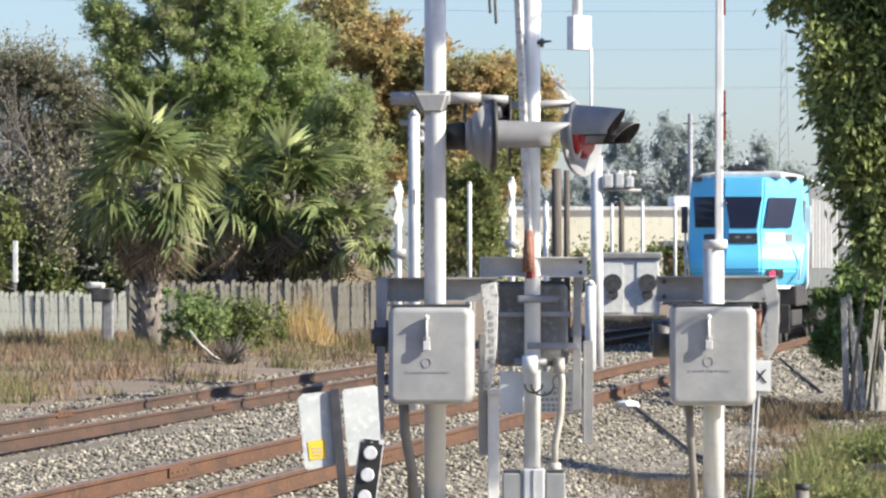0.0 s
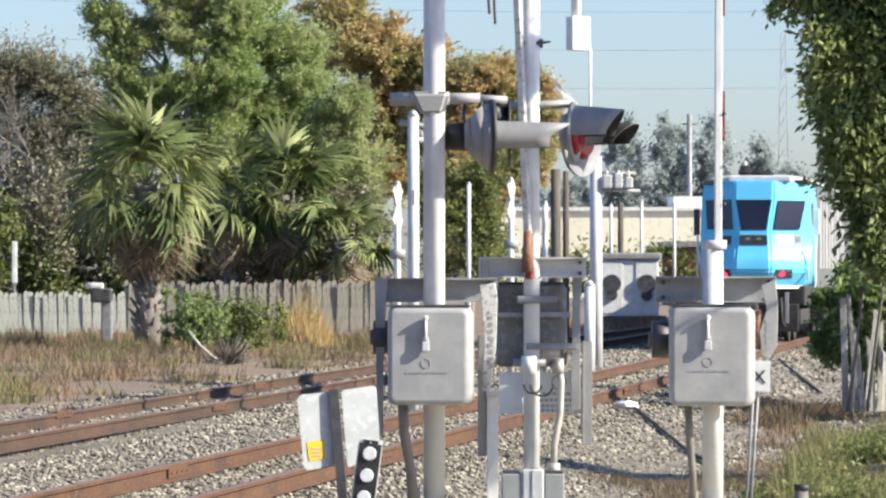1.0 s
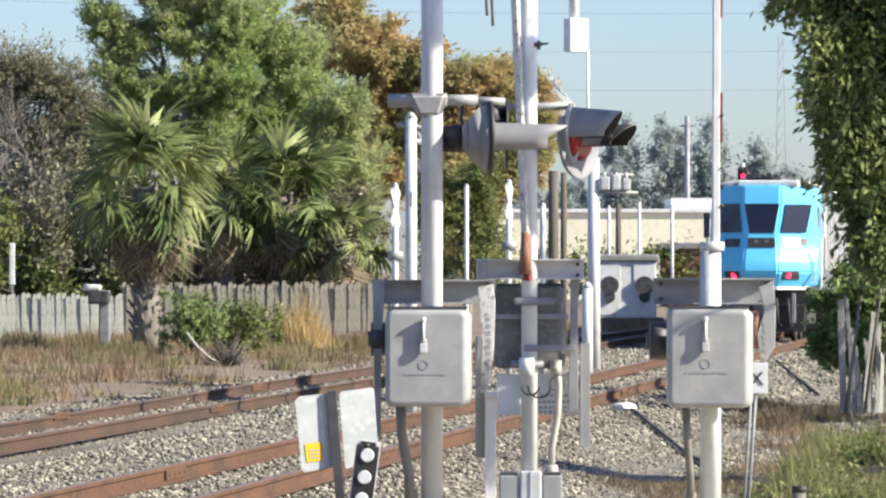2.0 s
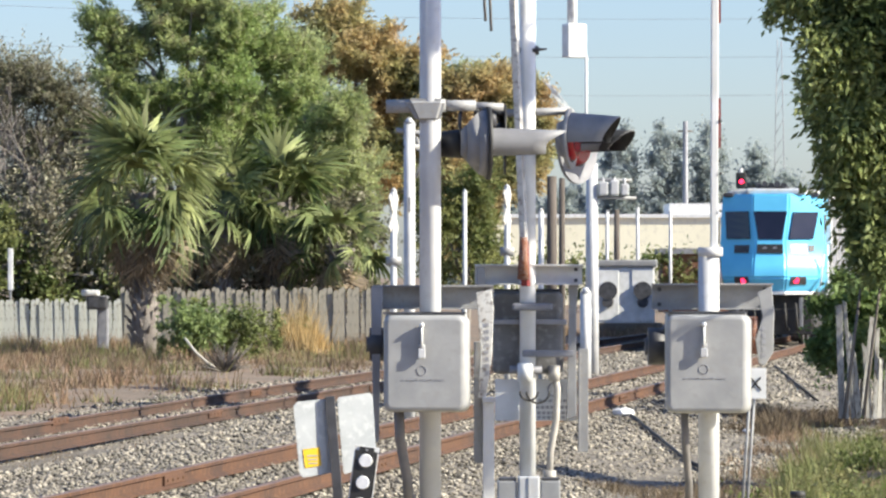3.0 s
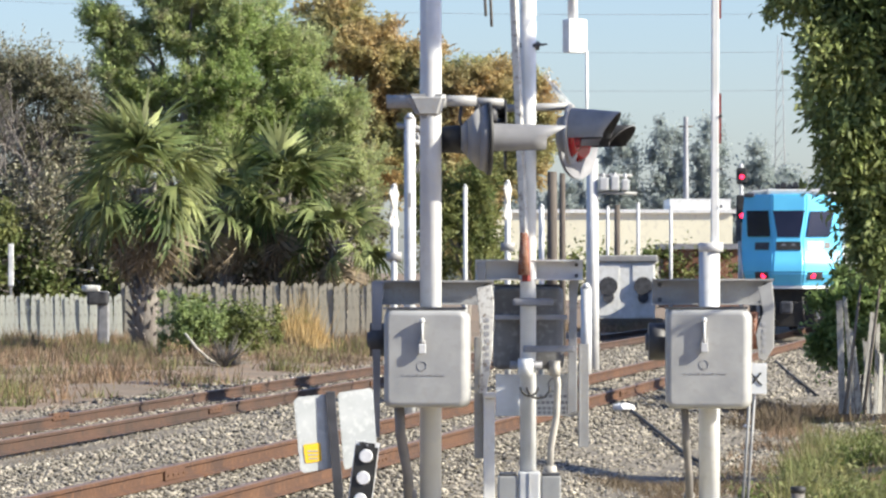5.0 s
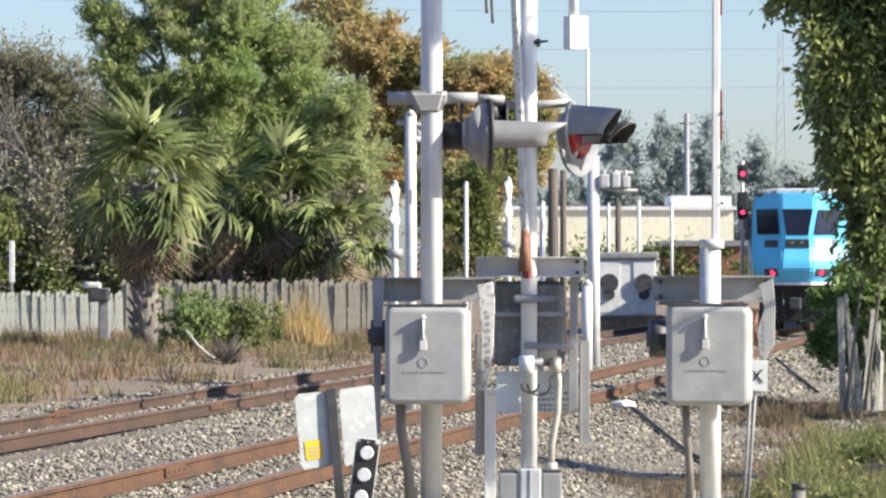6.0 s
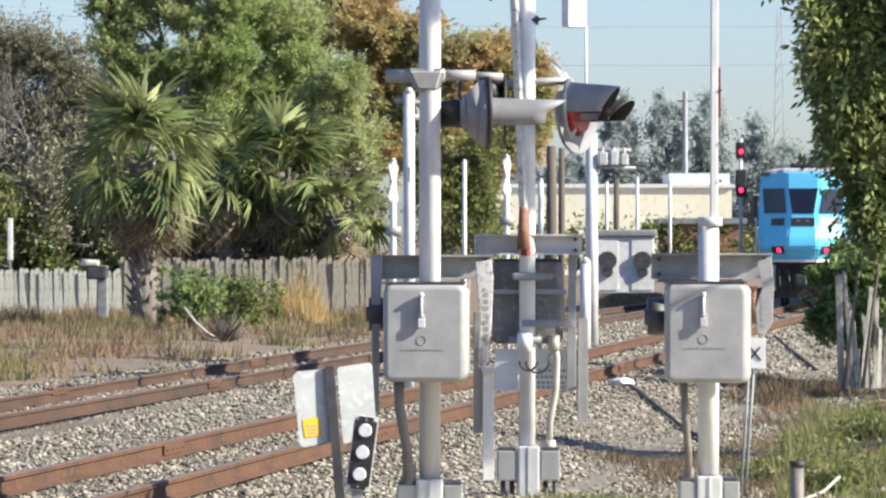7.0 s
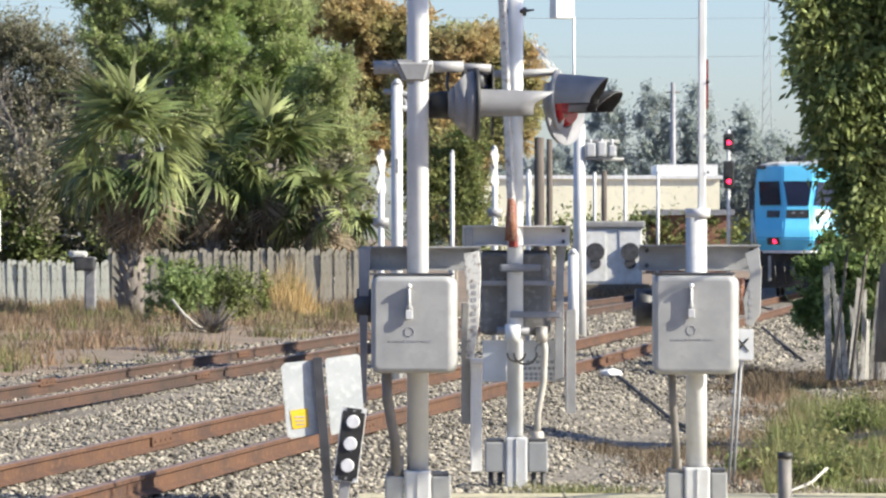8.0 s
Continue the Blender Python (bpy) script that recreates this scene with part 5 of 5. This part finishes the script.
def fence_spot():
    return rng.uniform(-14.5, -1.0), 114.0 - 11 * rng.random() ** 1.6


def side_spot():
    while True:
        y = rng.uniform(31, 75)
        x = rng.uniform(1.5, 8.5)
        o = (x - line_x(y)) * 0.989
        if o > 3.6 and x < 0.12 * y and noise.noise((x * 0.8, y * 0.4, 9)) > -0.15:
            return x, y


def weed_spot():
    while True:
        y = rng.uniform(31, 58)
        x = rng.uniform(0.081 * y, 0.12 * y)
        if noise.noise((x * 1.6, y * 0.7, 5)) > 0.28 - 0.35 * rng.random():
            return x, y


blades(30000, bank_spot, 0.06, 0.42, 0.014, STRAW, "dry_grass", "brown dry grass on the bank beyond tracks")
blades(12000, fence_spot, 0.1, 0.55, 0.016, STRAW, "tall_dry_grass", "taller dry golden grass along the picket fence")
blades(9000, green_spot, 0.06, 0.4, 0.014, GRASS, "bank_tufts", "olive green tufts among the dry grass")
blades(11000, fence_spot, 0.08, 0.36, 0.016, GRASS, "bank_weeds", "scattered green weeds on the dry bank")
blades(2600, left_spot, 0.03, 0.12, 0.008, STRAW, "track_grass", "brown dry tufts between rusty rails")
blades(20000, side_spot, 0.04, 0.2, 0.008, STRAW, "verge_grass", "brown dry grass beside the ballast")
blades(10000, weed_spot, 0.06, 0.42, 0.009, GRASS, "green_weeds", "green and yellow weeds on the verge")


def heap_spot(heaps):
    def spot():
        x, y, w = heaps[int(rng.integers(0, len(heaps)))]
        return x + rng.normal() * w, y + rng.normal() * w * 2
    return spot


# these blades also stand in for tree shade in the hollow
blades(6500, heap_spot([(5.3, 69, 0.3), (5.7, 70, 0.3), (6.1, 71, 0.3), (5.9, 67, 0.25), (5.0, 64, 0.3)]), 0.08, 0.36, 0.012, SCRUB, "shaded_scrub", "brown dry scrub, darkened for the shade in the verge hollow", 0.5)
blades(4000, heap_spot([(2.1, 46.5, 0.2), (2.55, 45.5, 0.25), (2.4, 43.5, 0.2), (2.95, 47, 0.25), (3.4, 44.5, 0.3)]), 0.05, 0.2, 0.007, SCRUB, "shoulder_scrub", "brown dry weeds on the ballast shoulder", 0.5)
blades(2500, heap_spot([(-3.05, 106, 0.22), (-3.4, 106.5, 0.25)]), 0.4, 1.5, 0.016, GOLD, "golden_weeds", "tall golden dry weeds before the picket fence", 0.2)


blades(3000, heap_spot([(5.9, 146, 0.5), (6.8, 147, 0.5), (7.6, 146, 0.5), (4.9, 146, 0.5)]), 0.1, 0.5, 0.02, STRAW, "cabinet_grass", "dry tan grass before the relay cabinet", 0.4)


def weed_patch():
    while True:
        x, y = rng.normal(1.15, 0.3), rng.uniform(31.15, 32.6)
        return x, y


blades(1500, weed_patch, 0.04, 0.14, 0.006, GRASS, "mast_weeds", "small green weeds at the mast base")


def stones():
    n = 150000
    y = 31.2 + 95 * rng.random(n) ** 1.9
    x = rng.uniform(-0.112, 0.112, n) * y
    o = (x - (-2.91 + 0.149 * (y - 34.5))) * 0.989
    keep = (o > -7.6) & (o < 4.6 + 1.5 * rng.random(n) + 1.6 * (y < 43))
    x, y = x[keep], y[keep]
    n = len(x)
    z = np.array([terrain(a, b) for a, b in zip(x, y)]) + rng.uniform(-0.014, 0.02, n)
    s = (0.014 + 0.025 * rng.random(n) ** 1.8) * (1 + 0.4 * np.clip((y - 45) / 40, 0, 1.5))
    octa = np.array([(1, 0, 0), (0, 1, 0), (-1, 0, 0), (0, -1, 0), (0, 0, 1), (0, 0, -1)], float)
    V = octa[None] * (0.7 + 0.6 * rng.random((n, 6, 1))) + rng.normal(size=(n, 6, 3)) * 0.2
    a = rng.uniform(0, math.tau, n)
    ca, sa = np.cos(a)[:, None], np.sin(a)[:, None]
    X = V[:, :, 0] * ca - V[:, :, 1] * sa
    Y = V[:, :, 0] * sa + V[:, :, 1] * ca
    V = np.stack((X, Y, V[:, :, 2] * 0.6), 2) * s[:, None, None] + np.stack((x, y, z), 1)[:, None]
    tri = np.array([(0, 1, 4), (1, 2, 4), (2, 3, 4), (3, 0, 4), (1, 0, 5), (2, 1, 5), (3, 2, 5), (0, 3, 5)])
    F = (np.arange(n)[:, None, None] * 6 + tri[None]).reshape(-1, 3)
    ob = raw("ballast_stones", V.reshape(-1, 3), F, STONE)
    tagged(ob, "loose grey and tan crushed ballast stones", "gravel", kind="stuff")


stones()


# ---- litter and cables ----
def litter():
    for at, s, name, label in (((2.78, 63.5, 0), 0.105, "plastic_bag", "white crumpled plastic bag on the ballast"), ((4.7, 64, 0), 0.06, "paper_scrap", "white paper scrap on the verge"), ((-5.047, 52, -0.101), 0.05, "paper_scrap", "white paper scrap between the tracks"), ((-2.724, 80, -0.03), 0.07, "paper_scrap", "white paper scrap on the bank")):
        bm = bmesh.new()
        bmesh.ops.create_icosphere(bm, subdivisions=2, radius=1)
        for v in bm.verts:
            k = 1 + 0.5 * noise.noise(v.co * 1.7 + Vector(at))
            v.co = Vector((v.co.x * s * 1.6, v.co.y * s, max(v.co.z, -0.3) * s)) * k
        ob = put(name, bm, WHITE)
        ob.matrix_world = pose(at[0], at[1], terrain(at[0], at[1]) + s * 0.4)
        tagged(ob, label, "litter")
    # thin black tubes resting just above the ballast
    for pts, label in (([(2.88, 64), (3.02, 59.5), (3.18, 54), (3.3, 50)], "black cable lying across the ballast shoulder"), ([(9.98, 126), (9.7, 112), (8.87, 95)], "thin black tube lying beside the far rails"), ([(7.75, 97), (7.45, 88), (7.2, 80)], "thin black tube trailing down the ballast shoulder")):
        bm = bmesh.new()
        tube(bm, [(x, y, terrain(x, y) + 0.04) for x, y in pts], 0.026, 8)
        ob = put("cable", bm, RUBBER)
        tagged(ob, label, "cable")


    t = thing("fallen_branch", (2.68, 31.2, terrain(2.68, 31.2) + 0.05), "pale dry fallen branch on the grass", "branch")
    bm = bmesh.new()
    tube(bm, [(0, 0, 0.02), (0.13, 0.25, 0.05), (0.22, 0.5, 0.06), (0.36, 0.7, 0.16)], 0.012, 6)
    part("limb", bm, PALE, t)
    bm = bmesh.new()
    tube(bm, [(0.13, 0.25, 0.05), (0.2, 0.3, 0.08), (0.24, 0.5, 0.02)], 0.007, 5)
    part("twig", bm, PALE, t)


litter()


# ---- added shade trees, poles and wires beside the line ----
def line_poles():
    # unseen trees added out of view, only to lay shadow bands on the ground
    tree("shade_tree", (10.5, 46.2, -0.2), 6, [(0, 0, 1.5 + 1.1 * k, 0.7, 0.75, 0.8) for k in range(4)], 26000, 0.075, DEEP, "unseen low leafy tree added to shade the ballast shoulder", r=0.12, clump=(0.2, 0.4), bottom=-1)
    tree("shade_tree", (17.2, 71.2, -0.2), 14, [(0, 0, 2 + 1.6 * k, 0.7, 0.55, 1.2) for k in range(8)], 36000, 0.1, DEEP, "unseen tall columnar tree added to shade the rails", r=0.2, clump=(0.3, 0.6), bottom=-1)
    tree("shade_tree", (17.2, 65.8, -0.2), 9, [(0, 0, 2 + 1.3 * k, 1.0, 0.95, 1.0) for k in range(5)], 30000, 0.1, DEEP, "unseen columnar tree of middling height added to shade the verge", r=0.18, clump=(0.3, 0.6), bottom=-1)
    t = thing("transmission_line", (0, 330, 0), "thin grey overhead power lines hung between tall poles", "power line")
    for x in (-60, 90):
        bm = bmesh.new()
        rod(bm, (x, 0, -0.3), (x, 0, 26), 0.3, 0.2, 10)
        part("pole", bm, BARK, t)
    for z in (17.5, 20.5, 23.5):
        bm = bmesh.new()
        tube(bm, [(-60 + 6 * i, 0, z - 1.5 + 2.5 * ((i - 12.5) / 12.5) ** 2) for i in range(26)], 0.014, 5)
        part("wire", bm, MIDGREY, t)
    t = thing("lattice_pylon", (42.102, 520, 0), "hazy thin lattice mast in the distance", "pylon")
    bm = bmesh.new()
    for s in (-1, 1):
        rod(bm, (s * 0.9, 0, 0), (s * 0.25, 0, 31), 0.07, 0.05, 5)
    for k in range(16):
        a = 0.9 - 0.65 * k / 16
        rod(bm, (-a, 0, k * 1.93), (a, 0, k * 1.93 + 1.9), 0.035, seg=4)
    part("lattice", bm, MIDGREY, t)


line_poles()


# ---- train ----
LEVELS = [(1.46, 0.40, 0.18, 1.24, 0.8), (1.85, 0.46, -0.06, 1.36, 0.62), (2.03, 0.455, -0.035, 1.38, 0.65), (2.22, 0.45, 0.035, 1.40, 0.725), (2.42, 0.44, 0.155, 1.42, 0.84), (2.82, 0.40, 0.27, 1.43, 0.97), (3.72, 0.50, 0.42, 1.40, 1.1), (4.16, 0.50, 0.52, 1.36, 1.2)]


def nose_point(side, u, z, out=0.0):
    """A point on the nose: side -1, 0 or 1 names the panel, u runs 0..1 across it."""
    for (z0, *a), (z1, *b) in zip(LEVELS[:-1], LEVELS[1:]):
        if z <= z1 + 1e-6:
            k = (z - z0) / (z1 - z0)
            c, yc, w, ys = [p + (q - p) * k for p, q in zip(a, b)]
            break
    if side == 0:
        return Vector((-c + 2 * c * u, yc - out, z))
    return Vector((side * (c + (w - c) * u + out * 0.4), yc + (ys - yc) * u - out, z))


def nose_patch(parent, side, u0, u1, z0, z1, v0, v1, out, material, label, name):
    """A panel set proud of the nose, wider at its top where v0 and v1 differ from u0 and u1."""
    bm = bmesh.new()
    n = 4
    quad = []
    for o in (out, -0.03):
        for i in range(n + 1):
            z = z0 + (z1 - z0) * i / n
            a, b = u0 + (v0 - u0) * i / n, u1 + (v1 - u1) * i / n
            quad.append((bm.verts.new(nose_point(side, a, z, o)), bm.verts.new(nose_point(side, b, z, o))))
    for i in range(n):
        bm.faces.new((quad[i][0], quad[i][1], quad[i + 1][1], quad[i + 1][0]))
        for k in (0, 1):
            bm.faces.new((quad[i][k], quad[i + 1][k], quad[n + 2 + i][k], quad[n + 1 + i][k]))
    bm.faces.new((quad[0][0], quad[0][1], quad[n + 1][1], quad[n + 1][0]))
    bm.faces.new((quad[n][0], quad[n][1], quad[2 * n + 1][1], quad[2 * n + 1][0]))
    bmesh.ops.recalc_face_normals(bm, faces=bm.faces)
    return part(name, bm, material, parent, label)


SILVER = mat("fluted stainless", (0.17, 0.18, 0.18), (0.12, 0.13, 0.135), 2, 0.45, 0.4, c=(0.21, 0.215, 0.21))
UNDER = mat("underframe black", (0.02, 0.02, 0.022), (0.045, 0.04, 0.035), 3, 0.7, 0, 0.2)


def wheelset(parent, y):
    for s in (-1, 1):
        bm = bmesh.new()
        rod(bm, (s * 0.68, y, 0.5), (s * 0.80, y, 0.5), 0.5, seg=24)
        rod(bm, (s * 0.80, y, 0.5), (s * 0.95, y, 0.5), 0.14, seg=12)
        part("wheel", bm, UNDER, parent)


def loco():
    t = thing("locomotive", (0, 0, 0), "sky blue passenger locomotive with three cab windows and white roof", "locomotive", "train vehicles")
    bm = bmesh.new()
    rows_ = []
    for z, c, yc, w, ys in LEVELS:
        pts = [(-w, 4.0), (-w, ys), (-c, yc), (c, yc), (w, ys), (w, 4.0)]
        rows_.append([bm.verts.new((x, y, z)) for x, y in pts])
    for p, q in zip(rows_[:-1], rows_[1:]):
        for k in range(5):
            bm.faces.new((p[k], p[k + 1], q[k + 1], q[k]))
    bm.faces.new(rows_[0])
    bm.faces.new(list(reversed(rows_[-1])))
    bmesh.ops.recalc_face_normals(bm, faces=bm.faces)
    bmesh.ops.bevel(bm, geom=[e for e in bm.edges if e.is_boundary or e.calc_face_angle() > 0.3], offset=0.045, segments=2, affect="EDGES")
    for f in bm.faces:
        f.smooth = True
    for e in bm.edges:
        e.smooth = e.is_boundary or e.calc_face_angle() < 0.3
    cab = part("cab", bm, BLUE, t, "glossy sky blue faceted cab nose")
    nose_patch(cab, 0, 0.10, 0.90, 2.90, 3.68, 0.03, 0.97, 0.012, GLASS, "dark centre windscreen", "windscreen")
    nose_patch(cab, -1, 0.13, 0.80, 2.92, 3.68, 0.12, 0.86, 0.045, GLASS, "dark side windscreen", "windscreen")
    nose_patch(cab, 1, 0.10, 0.72, 2.92, 3.66, 0.14, 0.86, 0.045, GLASS, "dark side windscreen", "windscreen")
    hl = nose_patch(cab, 0, 0.08, 0.92, 2.52, 2.77, 0.06, 0.94, 0.02, BLACK, "black headlight recess", "headlight_panel")
    for x in (-0.14, 0.14):
        bm = bmesh.new()
        rod(bm, (x, 0.29, 2.64), (x, 0.2, 2.64), 0.07, seg=16)
        part("headlight", bm, MIDGREY, hl, "unlit round headlight")
    nose_patch(cab, 1, 0.12, 0.60, 2.5, 2.79, 0.12, 0.60, 0.012, MIDGREY, "grey board recess", "board_frame")
    nb = nose_patch(cab, 1, 0.17, 0.54, 2.54, 2.75, 0.17, 0.54, 0.02, WHITE, "white board with dark bars", "number_board")
    nose_patch(nb, 1, 0.24, 0.50, 2.6, 2.7, 0.24, 0.50, 0.03, INK, "dark bars", "board_bars")
    nose_patch(cab, 1, 0.62, 0.76, 2.57, 2.75, 0.62, 0.76, 0.02, DARK, "dark lamp", "class_lamp")
    # shade is in this board's colour; the sunlit side's board is white
    nose_patch(cab, -1, 0.16, 0.58, 2.53, 2.75, 0.16, 0.58, 0.02, DARK, "number board coloured dark for the shaded side", "number_board")
    for s in (-1, 1):
        m = nose_patch(cab, s, 0.12, 0.62, 1.66, 1.88, 0.16, 0.58, 0.02, DARK, "dark marker lamp housing", "marker_housing")
        bm = bmesh.new()
        c = nose_point(s, 0.30, 1.77, 0.03)
        rod(bm, c + Vector((0, 0.02, 0)), c - Vector((0, 0.02, 0)), 0.075, seg=16)
        part("marker_lamp", bm, REDLIGHT, m, "lit red marker lamp")
        bm = bmesh.new()
        tube(bm, [(s * 1.36, 0.62, 1.6), (s * 1.40, 0.6, 2.0), (s * 1.47, 0.62, 2.5)], 0.022, 6)
        part("grab_rail", bm, WHITE, cab)
        bm = bmesh.new()
        box(bm, s * 1.41 - 0.012, s * 1.41 + 0.012, 1.5, 2.3, 2.9, 3.6, 0.01)
        part("side_window", bm, GLASS, cab, "dark cab side window")
        bm = bmesh.new()
        box(bm, s * 1.55 - 0.08, s * 1.55 + 0.08, 1.25, 1.31, 2.78, 3.45, 0.02)
        # mirror colour carries the light: dark on the shaded side, white on the sunlit
        part("mirror", bm, DARK if s < 0 else WHITE, cab, "cab mirror")
        bm = bmesh.new()
        tube(bm, [(s * 1.45, 1.3, 1.3), (s * 1.53, 1.28, 1.5), (s * 1.53, 1.28, 2.8)], 0.03, 6)
        part("handrail", bm, WHITE, cab)
    bm = bmesh.new()
    f = bm.faces.new([bm.verts.new(p) for p in ((-1.24, 0.78, 1.39), (-0.42, 0.12, 1.39), (0.42, 0.12, 1.39), (1.24, 0.78, 1.39))])
    r = bmesh.ops.extrude_face_region(bm, geom=[f])
    bmesh.ops.translate(bm, vec=(0, 0, 0.085), verts=[v for v in r["geom"] if isinstance(v, bmesh.types.BMVert)])
    bmesh.ops.recalc_face_normals(bm, faces=bm.faces)
    part("skirt_stripe", bm, WHITE, cab, "white stripe under the nose")
    bm = bmesh.new()
    n = 12
    rings = []
    for y, s, dz in ((1.25, 0.72, 0.108), (1.5, 0.9, 0.108), (2.0, 0.965, 0.108), (4.1, 0.97, 0.108), (18, 1.0, 0.046)):
        rings.append([bm.verts.new((1.40 * s * math.cos(math.pi * k / n), y, 4.06 + dz + 0.2 * s * math.sin(math.pi * k / n) ** 0.7)) for k in range(n + 1)])
    for p, q in zip(rings[:-1], rings[1:]):
        for k in range(n):
            bm.faces.new((p[k], p[k + 1], q[k + 1], q[k]))
    bm.faces.new(rings[0])
    bm.faces.new(list(reversed(rings[-1])))
    bmesh.ops.recalc_face_normals(bm, faces=bm.faces)
    roof = part("roof", bm, ROOFW, t, "dusty white rounded roof")
    bm = bmesh.new()
    box(bm, -0.68, 0.95, 0.66, 6.0, 4.14, 4.31, 0.05)
    part("roof_hatch", bm, WHITE, roof, "raised white roof hatch")
    bm = bmesh.new()
    for k in range(5):
        x = -0.5 + k * 0.24
        rod(bm, (x * 0.72, 0.9 - 0.1 * (k % 2), 4.40 + 0.04 * (k % 2)), (x * 0.72, 1.6, 4.42), 0.085, 0.04, 10)
    box(bm, -0.45, 0.45, 1.3, 1.5, 4.28, 4.40, 0.02)
    part("horn", bm, DARK, roof, "cluster of dark air horns")
    for x in (-1.2, 1.15):
        bm = bmesh.new()
        box(bm, x - 0.14, x + 0.14, 0.95, 1.3, 4.08, 4.2, 0.03)
        part("roof_lamp", bm, DARK, roof)
    bm = bmesh.new()
    box(bm, -1.42, 1.42, 4.0, 17.6, 1.35, 4.10, 0.05)
    hood = part("hood", bm, SILVER, t, "grey white engine hood")
    for k in range(9):
        bm = bmesh.new()
        box(bm, 1.40, 1.445, 4.6 + k * 1.4, 5.7 + k * 1.4, 1.9, 3.7, 0.01)
        part("side_grille", bm, MIDGREY if k % 2 else STEEL, hood)
    bm = bmesh.new()
    box(bm, -1.3, 1.3, 0.7, 17.5, 0.95, 1.46, 0.05)
    part("underframe", bm, UNDER, t, "black underframe")
    bm = bmesh.new()
    vs = box(bm, -1.15, 1.15, 0.35, 0.5, 0.28, 1.0, 0.03)
    part("pilot", bm, UNDER, t, "black pilot plate")
    bm = bmesh.new()
    box(bm, -0.12, 0.12, -0.35, 0.5, 0.72, 0.98, 0.04)
    box(bm, -0.2, 0.16, -0.5, -0.25, 0.66, 1.02, 0.06)
    part("coupler", bm, DARK, t, "dark knuckle coupler")
    for x in (-0.75, -0.45, 0.4, 0.7):
        bm = bmesh.new()
        tube(bm, [(x, 0.3, 1.15), (x + 0.03, 0.15, 0.8), (x + 0.05, 0.2, 0.5), (x + 0.12, 0.3, 0.42)], 0.035, 8)
        part("hose", bm, RUBBER, t, "hanging air hose")
    for x in (-0.9, 0.85):
        bm = bmesh.new()
        box(bm, x - 0.05, x + 0.05, 0.28, 0.34, 0.5, 1.3, 0.01)
        part("step_rail", bm, STEEL, t, "pale step rail")
    for y in (2.2, 4.4, 13, 15.2):
        wheelset(t, y)
    for y in (3.3, 14.1):
        bm = bmesh.new()
        box(bm, -1.15, 1.15, y - 1.9, y + 1.9, 0.45, 0.85, 0.05)
        part("bogie_frame", bm, UNDER, t)
    return t


def coach():
    t = thing("passenger_coach", (0, 0, 0), "tall silver white double deck passenger coach", "train coach", "train vehicles")
    bm = bmesh.new()
    box(bm, -1.46, 1.46, 0, 25.5, 0.6, 4.45, 0.3)
    part("body", bm, SILVER, t)
    for deck in (1.4, 3.1):
        for k in range(11):
            bm = bmesh.new()
            box(bm, 1.475, 1.492, 1.8 + k * 2.05, 3.3 + k * 2.05, deck, deck + 0.85, 0.02)
            part("side_window", bm, GLASS, t)
    for z in (0.95, 2.55):
        bm = bmesh.new()
        box(bm, 1.476, 1.49, 0.4, 25.1, z, z + 0.22)
        part("stripe", bm, STEEL, t, "grey metal rib")
    bm = bmesh.new()
    box(bm, -0.5, 0.5, -0.6, 0.1, 1.1, 3.2, 0.05)
    part("gangway", bm, UNDER, t)
    for y in (3.5, 22):
        bm = bmesh.new()
        box(bm, -1.1, 1.1, y - 1.7, y + 1.7, 0.35, 0.75, 0.05)
        part("bogie_frame", bm, UNDER, t)
    for y in (2.4, 4.6, 20.9, 23.1):
        wheelset(t, y)
    return t


train = loco()
coach_a = coach()
coach_b = copy_thing(coach_a, pose(0, 0, 0))


def motions():
    path = ((0, 104.4), (0.5, 106.2), (1, 108.1), (1.5, 109.9), (3, 115.6), (3.5, 117.5), (4, 119.4), (4.5, 121.3), (6, 126.7), (6.5, 128.5), (7, 130.3), (7.5, 132.1), (8, 133.9))
    for vehicle, ahead in ((train, 0), (coach_a, 18.4), (coach_b, 44.5)):
        walk(vehicle, [(s, pose(line_x(y + ahead * 0.989) - 0.09, y + ahead * 0.989, 0, 0, 0, -8.47)) for s, y in path])


motions()
